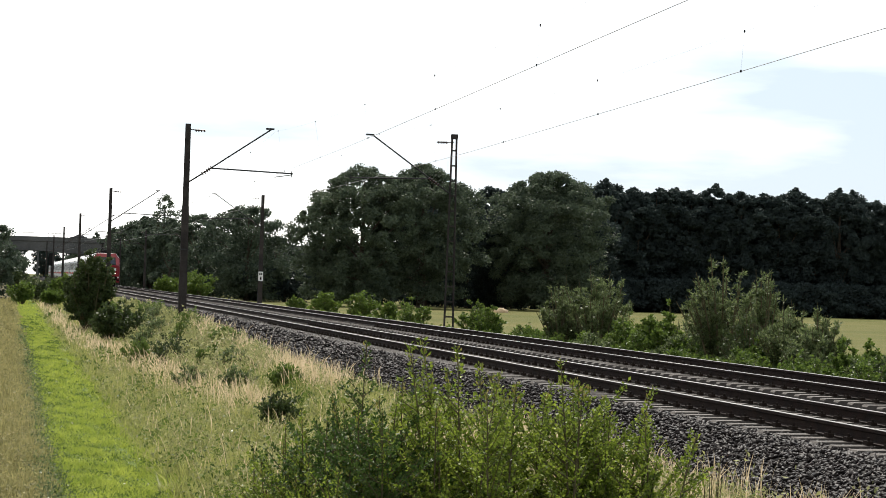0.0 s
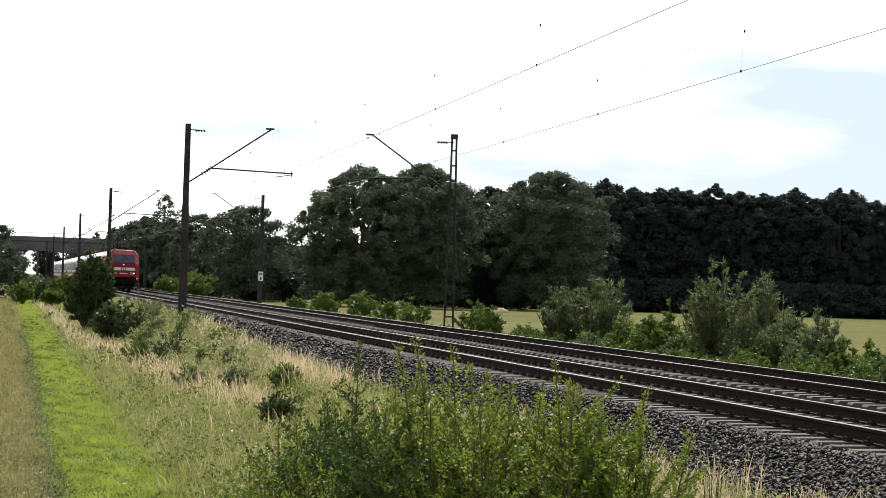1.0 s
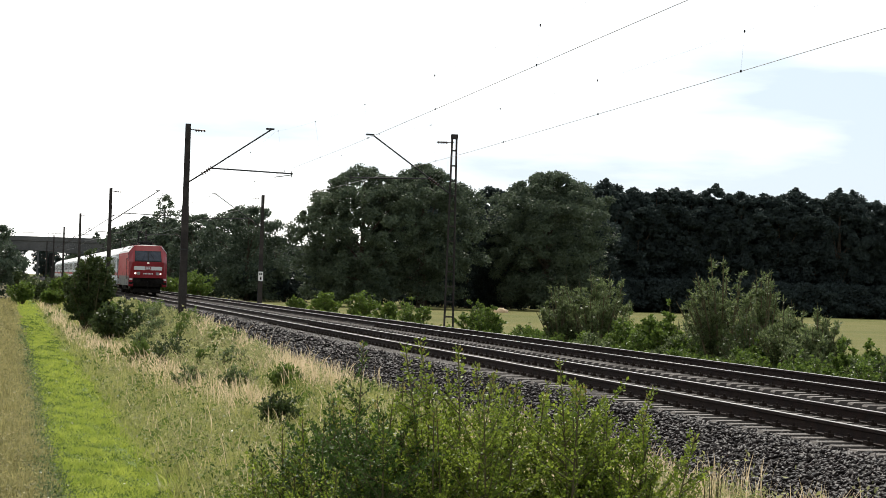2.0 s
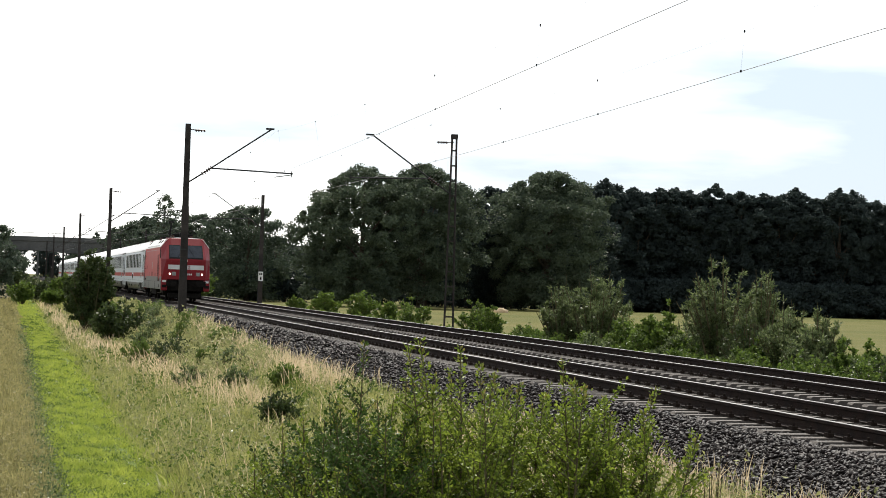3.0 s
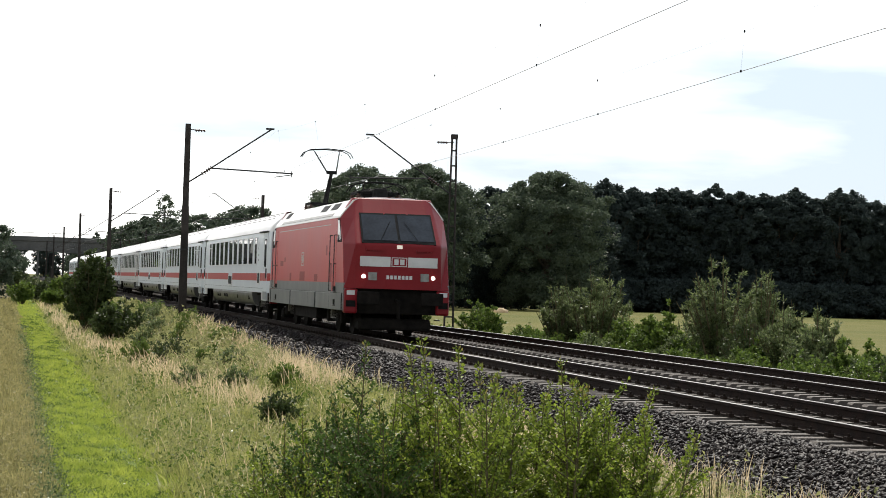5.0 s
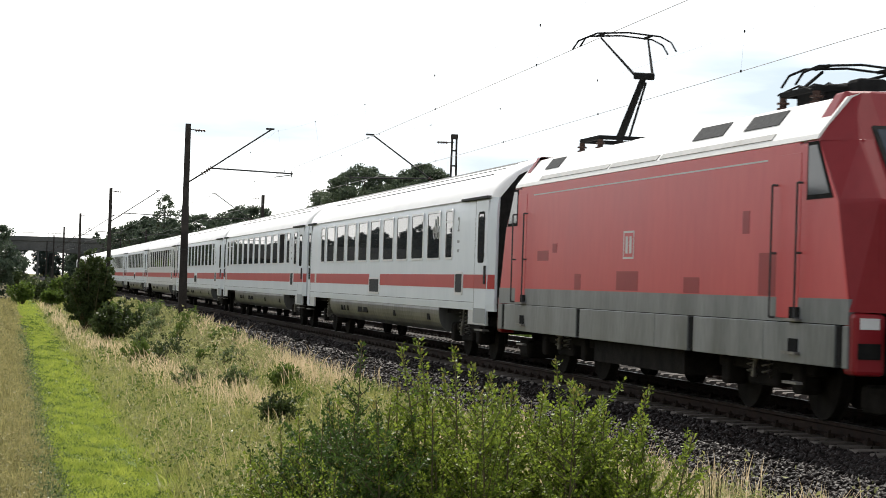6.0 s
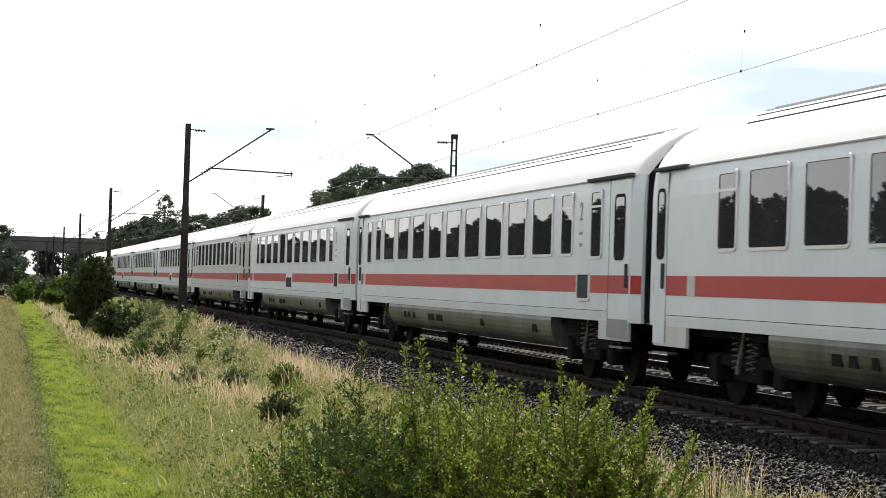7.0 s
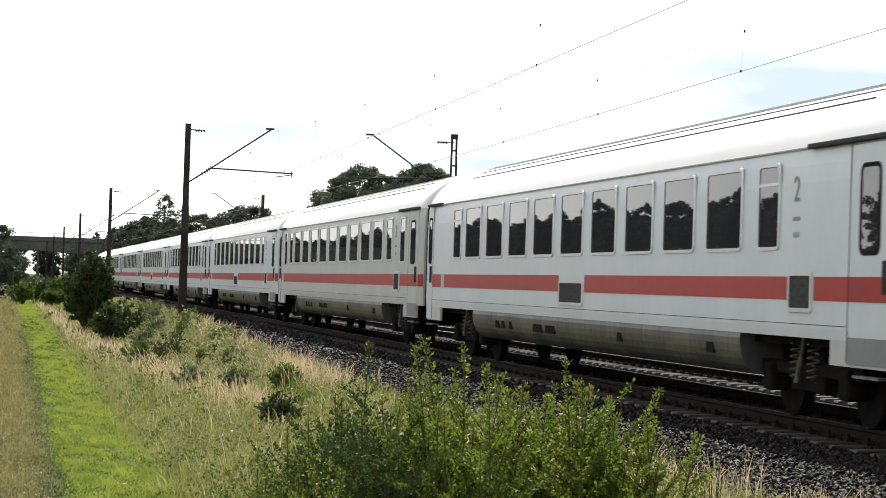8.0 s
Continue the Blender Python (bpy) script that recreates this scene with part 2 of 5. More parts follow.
def box(bm, x0, x1, y0, y1, z0, z1, bevel=0.0):
    r = bmesh.ops.create_cube(bm, size=1)
    m = Matrix.LocRotScale(((x0 + x1) / 2, (y0 + y1) / 2, (z0 + z1) / 2), None, (x1 - x0, y1 - y0, z1 - z0))
    bmesh.ops.transform(bm, matrix=m, verts=r["verts"])
    if bevel:
        es = list({e for v in r["verts"] for e in v.link_edges})
        bmesh.ops.bevel(bm, geom=es, offset=bevel, segments=2, affect="EDGES", profile=0.5)
    return bm


def boxes(*b, bevel=0.0):
    bm = bmesh.new()
    for i in b:
        box(bm, *i, bevel=bevel)
    return bm


def rod(bm, a, b, r0, r1=None, seg=6):
    a, b = Vector(a), Vector(b)
    d = b - a
    m = Matrix.Translation((a + b) / 2) @ d.to_track_quat("Z", "Y").to_matrix().to_4x4()
    bmesh.ops.create_cone(bm, cap_ends=True, segments=seg, radius1=r0, radius2=r0 if r1 is None else r1, depth=d.length, matrix=m)
    return bm


def rods(pairs, r, seg=6):
    bm = bmesh.new()
    for a, b in pairs:
        rod(bm, a, b, r, seg=seg)
    return bm


def loft(bm, rings, closed=False, caps=False):
    """Skin over rings of equal length."""
    vs = [[bm.verts.new(p) for p in r] for r in rings]
    n = len(vs[0])
    for a, b in zip(vs, vs[1:]):
        for i in range(n if closed else n - 1):
            j = (i + 1) % n
            bm.faces.new((a[i], a[j], b[j], b[i]))
    if caps:
        bm.faces.new(vs[0][::-1])
        bm.faces.new(vs[-1])
    return bm


def along(profile, xs):
    return [[(x, y, z) for y, z in profile] for x in xs]


def empty(name, label, category, group=""):
    ob = new(name)
    ob.empty_display_size = 0.3
    return tagged(ob, label, category, group)


# ---- ground ----
PROFILE_Y = np.array([-3000, 2.5, 4.2, 6.2, 7.3, 8.4, 16.2, 17.4, 20.0, 26.0, 4000.0])
PROFILE_Z = np.array([FIELD, FIELD, -1.25, -0.85, -0.82, -0.85, -0.85, -0.95, -1.1, -1.5, -1.5])


def ground_z(x, y):
    far = np.clip((-np.asarray(x, float) - 48) / 42, 0, 1)
    bank = 0.48 * far * far * (3 - 2 * far) * np.exp(-(((np.asarray(y, float) - 6.5) / 1.25) ** 4))
    return np.interp(y, PROFILE_Y, PROFILE_Z) + bank + 0.05 * np.sin(x * 0.31) * np.sin(y * 0.9) * (np.abs(y - 5) < 3)


def build_ground():
    ys = np.unique(np.concatenate([[-3000, -1200, -500, -200, -80, -30, -10, -3, 0], np.arange(0.7, 8.5, 0.45), [16.2, 16.8, 17.4, 18.5, 20, 23, 26, 35, 60, 110, 200, 400, 900, 2000, 4000]]))
    xs = np.concatenate([[-4000, -2500, -1500, -1000, -700, -500, -350, -260], np.arange(-200, 41, 4), [60, 120, 300, 900, 3000]])
    gx, gy = np.meshgrid(xs, ys, indexing="ij")
    v = np.stack([gx, gy, ground_z(gx, gy)], -1).reshape(-1, 3)
    i, j = np.meshgrid(np.arange(len(xs) - 1), np.arange(len(ys) - 1), indexing="ij")
    a = (i * len(ys) + j).ravel()
    f = np.stack([a, a + len(ys), a + len(ys) + 1, a + 1], 1)
    ob = raw("ground", v, f, M_SOIL)
    for m in (M_MOWN, M_ROUGH, M_MEADOW):
        ob.data.materials.append(m)
    mid = (ys[:-1] + ys[1:]) / 2
    slot = np.where(mid < 0.7, 0, np.where(mid < 2.4, 1, np.where(mid < 23, 2, 3)))
    slot = np.where(mid < -250, 3, slot)
    ob.data.polygons.foreach_set("material_index", slot[j.ravel()].astype(np.int32))
    tagged(ob, "fields, mown strip and rough verge beside the railway", "ground", kind="structure")


build_ground()


# ---- the two tracks ----
def build_ballast():
    pr = [(7.15, -0.95), (7.9, -0.62), (8.75, -0.25), (9.0, -0.235), (12.28, -0.30), (15.6, -0.235), (15.85, -0.25), (17.0, -0.95), (17.0, -1.3), (7.15, -1.3)]
    bm = loft(bmesh.new(), along(pr, (-830, -300, -100, 60, 400)), closed=True, caps=True)
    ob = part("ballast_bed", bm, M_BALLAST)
    tagged(ob, "dark grey crushed stone ballast bed under two tracks", "ballast", kind="structure")
    return ob


def rail_profile(y):
    return [(y - 0.036, -0.004), (y - 0.036, -0.04), (y - 0.009, -0.055), (y - 0.009, -0.135), (y - 0.07, -0.155), (y - 0.07, -0.168),
            (y + 0.07, -0.168), (y + 0.07, -0.155), (y + 0.009, -0.135), (y + 0.009, -0.055), (y + 0.036, -0.04), (y + 0.036, -0.004)]


def build_track(yc, label):
    track = empty("railway_track", label, "railway track", "parallel tracks")
    track["kind"] = "structure"
    for s in (-0.753, 0.753):
        pr = rail_profile(yc + s)
        rail = part("rail", loft(bmesh.new(), along(pr, (-830, -300, -60, 60, 400)), closed=True, caps=True), M_RUST, track, "rusty steel rail")
        top = [(yc + s - 0.026, -0.0045), (yc + s - 0.02, 0.001), (yc + s + 0.02, 0.001), (yc + s + 0.026, -0.0045)]
        part("running_surface", loft(bmesh.new(), along(top, (-830, -300, -60, 60, 400))), M_RAILTOP, rail, "shiny worn rail head")
    # sleeper: raised ends, waisted middle
    bm = bmesh.new()
    rings = []
    for y, w, z in ((-1.3, 0.12, -0.215), (-1.27, 0.145, -0.185), (-0.45, 0.14, -0.172), (-0.25, 0.11, -0.20), (0.25, 0.11, -0.20), (0.45, 0.14, -0.172), (1.27, 0.145, -0.185), (1.3, 0.12, -0.215)):
        rings.append([(-w, y, -0.34), (-w * 0.88, y, z), (w * 0.88, y, z), (w, y, -0.34)])
    loft(bm, rings, closed=True, caps=True)
    first = part("sleeper", bm, M_SLEEPER, track)
    x0 = -16.0
    first.matrix_basis = pose(x0, yc, 0)
    bm = boxes((-0.07, 0.07, -0.15, -0.08, -0.175, -0.125), (-0.07, 0.07, 0.08, 0.15, -0.175, -0.125), (-0.02, 0.02, -0.125, -0.1, -0.13, -0.09), (-0.02, 0.02, 0.1, 0.125, -0.13, -0.09))
    clip = part("rail_fastening", bm, M_CLIP, track)
    clip.matrix_basis = pose(x0, yc - 0.753, 0)
    share(clip, pose(x0, yc + 0.753, 0), track)
    n = 200
    for i in range(1, n):
        x = x0 - 0.6 * i
        share(first, pose(x, yc, 0, 0, 0, rng.normal(0, 0.25)), track)
        if i < 110:
            share(clip, pose(x, yc - 0.753, 0), track)
            share(clip, pose(x, yc + 0.753, 0), track)
    # farther and passed sleepers in one mesh
    me = first.data
    co = np.empty(len(me.vertices) * 3, np.float32)
    me.vertices.foreach_get("co", co)
    co = co.reshape(-1, 3)
    quads = np.array([p.vertices[:] for p in me.polygons if len(p.vertices) == 4])
    xs = np.concatenate([x0 - 0.6 * np.arange(n, n + 420), x0 + 0.6 * np.arange(1, 90)])
    v = (co[None] + np.stack([xs, np.full_like(xs, yc), np.zeros_like(xs)], 1)[:, None]).reshape(-1, 3)
    f = (quads[None] + (np.arange(len(xs)) * len(co))[:, None, None]).reshape(-1, 4)
    tagged(raw("sleepers", v, f, M_SLEEPER, track), kind="stuff")


BED = build_ballast()
build_track(NEAR, "near railway track of steel rails on concrete sleepers")
build_track(FAR, "far railway track of steel rails on concrete sleepers")


def build_stones():
    """Loose crushed stones on the bed, denser where one can tell them apart."""
    base = np.array([(1, 0, 0), (-1, 0, 0), (0, 1, 0), (0, -1, 0), (0, 0, 1), (0, 0, -1)], float)
    tri = np.array([(0, 2, 4), (2, 1, 4), (1, 3, 4), (3, 0, 4), (2, 0, 5), (1, 2, 5), (3, 1, 5), (0, 3, 5)])
    py = np.array([7.15, 7.9, 8.75, 9.0, 12.28, 15.6, 15.85, 17.0])
    pz = np.array([-0.95, -0.62, -0.25, -0.235, -0.30, -0.235, -0.25, -0.95])
    N = 62000
    d = 1 / rng.uniform(1 / 120, 1 / 15.5, N)
    y = np.where(rng.random(N) < 0.68, rng.uniform(7.1, 9.55, N), rng.uniform(9.5, 16.2, N))
    s = rng.uniform(0.022, 0.056, N) * np.clip(d / 40, 1, 2.2)
    z = np.interp(y, py, pz) + s * 0.2
    on = ((np.abs(y - NEAR) < 1.3) | (np.abs(y - FAR) < 1.3))
    ph = ((-d + 16.0) / 0.6) % 1.0
    keep = ~(on & ((ph < 0.27) | (ph > 0.73)))
    for yr in (NEAR - 0.753, NEAR + 0.753, FAR - 0.753, FAR + 0.753):
        keep &= np.abs(y - yr) > 0.09
    d, y, s, z = d[keep], y[keep], s[keep], z[keep]
    n = len(d)
    v = base[None] * rng.uniform(0.55, 1.25, (n, 6, 1)) + rng.normal(0, 0.22, (n, 6, 3))
    q = rng.normal(size=(n, 4))
    q /= np.linalg.norm(q, axis=1)[:, None]
    w, a, b, c = q.T
    R = np.stack([1 - 2 * (b * b + c * c), 2 * (a * b - c * w), 2 * (a * c + b * w), 2 * (a * b + c * w), 1 - 2 * (a * a + c * c), 2 * (b * c - a * w), 2 * (a * c - b * w), 2 * (b * c + a * w), 1 - 2 * (a * a + b * b)], 1).reshape(n, 3, 3)
    v = np.einsum("nij,nkj->nki", R, v) * s[:, None, None] * np.array([1, 1, 0.8])
    v += np.stack([-d, y, z], 1)[:, None]
    f = tri[None] + (np.arange(n) * 6)[:, None, None]
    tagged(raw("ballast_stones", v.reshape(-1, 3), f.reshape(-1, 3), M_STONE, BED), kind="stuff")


build_stones()


# ---- overhead line ----
def near_arm(side, tall):
    """Bracket arm in the mast's space; side: +1 reaches towards +y."""
    r = 3.42 * side
    arm = rods([((0, 0.1 * side, tall - 2.35), (0, 0.55 * side, tall - 2.05)), ((0, 0.55 * side, tall - 2.05), (0, r, tall - 0.06)),
                ((0, 1.0 * side, tall - 1.76), (0, r + 0.9 * side, tall - 1.85))], 0.03, 6)
    return arm


def build_mast(x, y, side, lattice, tall=7.66, sign=False, base=-0.95):
    kind = "lattice steel" if lattice else "slender steel"
    label = "dark %s overhead line mast with a bracket arm" % kind
    if sign:
        label = "slender dark overhead line mast with white number boards"
    mast = empty("catenary_mast", label, "catenary mast", "overhead line masts")
    mast.matrix_basis = pose(x, y, 0)
    bm = bmesh.new()
    if lattice:
        def half(z):
            return 0.19 - 0.10 * (z - base) / (tall - base)
        for sx in (-0.06, 0.06):
            for sy in (-1, 1):
                rod(bm, (sx, sy * half(base), base), (sx, sy * half(tall), tall), 0.03, seg=4)
        post = part("mast_post", bm, M_MAST, mast)
        z = base + 0.5
        while z < tall:
            part("cross_bar", boxes((-0.075, 0.075, -half(z), half(z), z - 0.03, z + 0.03)), M_MAST, mast)
            z += 0.62
        part("mast_cap", boxes((-0.12, 0.12, -0.13, 0.13, tall - 0.1, tall + 0.1), bevel=0.01), M_MAST, mast)
    else:
        loft(bm, [[(sx * w, sy * w, z) for sx, sy in ((-1, -1), (1, -1), (1, 1), (-1, 1))] for z, w in ((base, 0.165), (1.6, 0.155), (1.62, 0.145), (4.3, 0.135), (4.32, 0.12), (tall, 0.105))], closed=True, caps=True)
        post = part("mast_post", bm, M_MAST, mast)
        part("mast_band", boxes((-0.165, 0.165, -0.165, 0.165, 2.55, 2.6)), M_STEEL, mast)
    part("foundation", boxes((-0.4, 0.4, -0.4, 0.4, base - 0.5, base + 0.12), bevel=0.03), M_CONC, mast)
    arm = part("bracket_arm", near_arm(side, tall), M_STEEL, mast)
    ins = bmesh.new()
    for k in range(5):
        t = 0.62 + 0.09 * k
        rod(ins, (0, t * side, tall - 2.0 + 0.062 * k), (0, (t + 0.03) * side, tall - 1.98 + 0.062 * k), 0.075, seg=10)
    part("insulator", ins, M_INSUL, arm)
    part("registration_arm", rods([((0, (3.42 + 0.85) * side, tall - 1.9), (0, (3.42 + 0.15) * side, tall - 2.02)), ((0, (3.42 + 0.85) * side, tall - 1.75), (0, (3.42 + 0.85) * side, tall - 2.0))], 0.018), M_STEEL, arm)
    part("arm_cap", boxes((-0.06, 0.06, 3.42 * side - 0.25, 3.42 * side + 0.08, tall - 0.1, tall - 0.03)), M_STEEL, arm)
    # feeder support near the top
    fs = rods([((0, 0, tall - 0.22), (0, 0.72 * side, tall - 0.26))], 0.02)
    feeder = part("feeder_bracket", fs, M_STEEL, mast)
    steps = [(0.27, 0.02)] + [(0.30 + 0.11 * k + e, r) for k in range(4) for e, r in ((0.0, 0.02), (0.01, 0.06), (0.05, 0.06), (0.06, 0.02))] + [(0.72, 0.02)]
    rings = [[(r * math.cos(q * 0.785), u * side, tall - 0.25 + r * math.sin(q * 0.785)) for q in range(8)] for u, r in steps]
    part("feeder_insulator", loft(bmesh.new(), rings, closed=True, caps=True), M_INSUL, feeder)
    if sign:
        for z0, z1 in ((1.72, 2.02), (1.36, 1.70)):
            sg = part("number_board", boxes((0.17, 0.2, -0.17, 0.17, z0, z1), bevel=0.004), M_SIGN, mast, "white enamel board with dark marks")
            part("number_bars", boxes((0.201, 0.206, -0.11, -0.02, z0 + 0.07, z1 - 0.07), (0.201, 0.206, 0.02, 0.11, z0 + 0.07, z1 - 0.07)) if z0 > 1.5 else boxes((0.201, 0.206, -0.06, 0.06, z0 + 0.07, z1 - 0.07)), M_BLACK, sg)
    return mast


MASTS = [-89.7 - 69.95 * i for i in range(6)]
for i, x in enumerate(MASTS):
    build_mast(x, 6.86, 1, False)
    build_mast(x + 0.85, 17.69, -1, i == 0, 7.56, sign=i == 1)


def build_catenary(yc, label):
    line = empty("overhead_line", label, "overhead wire", "overhead lines")
    sup = [-9.7] + MASTS
    sup = [s + (0.85 if yc > 12 else 0) for s in sup]
    sup = [sup[0] + 78] + sup
    cpts, mpts = [], []

    def contact(x, t):
        """The wire climbs slightly over the nearest span."""
        return 5.86 - 0.06 * 4 * t * (1 - t) + 0.30 * min(0.5, max(0.0, 1 + x / 70))
    for k, (a, b) in enumerate(zip(sup, sup[1:])):
        za = 0.45 * (-1 if k % 2 else 1)
        for i in range(17):
            t = i / 17
            x, y = a + (b - a) * t, yc + za * (1 - 2 * t)
            cpts.append((x, y, contact(x, t)))
            mpts.append((x, y * 0.3 + yc * 0.7, 7.5 - 0.80 * 4 * t * (1 - t)))
        nd = 7
        for i in range(nd):
            t = (i + 0.92) / nd
            x, y = a + (b - a) * t, yc + za * (1 - 2 * t)
            lo, hi = Vector((x, y, contact(x, t))), Vector((x, y * 0.3 + yc * 0.7, 7.5 - 0.80 * 4 * t * (1 - t)))
            dr = part("dropper", rod(bmesh.new(), lo, hi, 0.0018, seg=4), M_WIRE, line)
            for e in (lo, hi):
                part("clamp", boxes(( e.x - 0.02, e.x + 0.02, e.y - 0.012, e.y + 0.012, e.z - 0.02, e.z + 0.03)), M_BLACK, dr)

    def tube(name, pts, r, lab):
        bm = bmesh.new()
        rings = [[(x, y + r * math.cos(q), z + r * math.sin(q)) for q in (0.5, 2.1, 3.7, 5.3)] for x, y, z in pts]
        loft(bm, rings, closed=True)
        return part(name, bm, M_WIRE, line, lab, smooth=True)
    tube("contact_wire", cpts, 0.007, "copper contact wire")
    tube("messenger_wire", mpts, 0.002, "thin messenger wire")



build_catenary(NEAR, "thin copper overhead wires above the near track")
build_catenary(FAR, "thin copper overhead wires above the far track")


# ---- road bridge across the line ----
def build_bridge():
    br = empty("road_bridge", "grey concrete road bridge over the railway", "bridge")
    x0, x1 = -568.0, -558.0
    bm = bmesh.new()
    rings = []
    for y in (-260, -20, -6, 0, 4.5, 8.0, 17, 24, 34, 44, 160):
        top = 9.75
        low = 6.9
        if y > 8:
            low = 6.9 - 0.055 * min(36, y - 8)
        rings.append([(x0, y, low), (x0, y, top), (x1, y, top), (x1, y, low)])
    loft(bm, rings, closed=True, caps=True)
    part("bridge_deck", bm, M_CONC, br)
    part("fascia", boxes((x1 - 0.1, x1 + 0.25, -260, 150, 9.25, 10.4), bevel=0.05), M_CONC, br)
    part("pier", boxes((x0 + 1, x1 - 0.5, 9.6 - 3.2, 10.0 - 3.2, -1.5, 6.9)), M_CONC, br)
    part("pier", boxes((x0 + 1, x1 - 0.5, -3, -2.2, -1.5, 6.9)), M_CONC, br)
    part("abutment", boxes((x0 + 0.5, x1 - 0.2, 20, 45, -1.5, 7.5)), M_CONC, br)
    rl = rods([((x1, -260, 11.3), (x1, 150, 11.3))], 0.05)
    for y in range(-258, 150, 3):
        rod(rl, (x1, y, 10.2), (x1, y, 11.2), 0.035, seg=4)
    part("railing", rl, M_STEEL, br, "thin steel railing")


build_bridge()


# ---- signal beside the near track ----
def build_signal():
    sg = empty("railway_signal", "dark railway signal on a slim post", "signal")
    sg.matrix_basis = pose(-375, 6.7, -0.9)
    part("signal_post", rod(bmesh.new(), (0, 0, 0), (0, 0, 5.2), 0.11, 0.09, 10), M_MAST, sg)
    head = part("signal_screen", slab(0.9, 2.1, 0.0, 0.2, 0.08), M_BLACK, sg, "black signal screen seen from behind")
    head.matrix_basis = pose(0.1, 0, 4.6, 0, 0, 90)
    part("ladder", rods([((-0.25, 0.2, 0), (-0.15, 0.2, 4)), ((-0.25, -0.2, 0), (-0.15, -0.2, 4))], 0.03), M_MAST, sg)




# ---- train ----
def rounded(w, h, r, n=3):
    """Outline of a rounded rectangle about the origin, in (x, z)."""
    pts = []
    for cx, cz, a0 in ((w / 2 - r, h / 2 - r, 0), (-w / 2 + r, h / 2 - r, 90), (-w / 2 + r, -h / 2 + r, 180), (w / 2 - r, -h / 2 + r, 270)):
        for k in range(n + 1):
            a = radians(a0 + 90 * k / n)
            pts.append((cx + r * math.cos(a), cz + r * math.sin(a)))
    return pts


def frame_ring(w, h, t, depth, r=0.09):
    """Window frame lying in y = 0, front at -depth."""
    o, i = rounded(w, h, r), rounded(w - 2 * t, h - 2 * t, max(0.02, r - t))
    rings = [[(x, 0, z) for x, z in o], [(x * 0.995, -depth, z * 0.995) for x, z in o], [(x, -depth, z) for x, z in i], [(x, -0.002, z) for x, z in i]]
    return loft(bmesh.new(), rings, closed=True)


def slab(w, h, y, r=0.06, thick=0.01):
    o = rounded(w, h, r)
    return loft(bmesh.new(), [[(x, y + thick, z) for x, z in o], [(x, y, z) for x, z in o]], closed=True, caps=True)


build_signal()


def text_mesh(name, body, size, material, parent, m):
    cu = bpy.data.curves.new(name, "FONT")
    cu.body, cu.size, cu.extrude, cu.align_x = body, size, 0.002, "CENTER"
    tmp = bpy.data.objects.new(name, cu)
    scene.collection.objects.link(tmp)
    me = bpy.data.meshes.new_from_object(tmp.evaluated_get(bpy.context.evaluated_depsgraph_get()))
    bpy.data.objects.remove(tmp)
    me.materials.clear()
    me.materials.append(material)
    ob = new(name, me)
    ob.parent, ob.matrix_basis = parent, m
    return ob


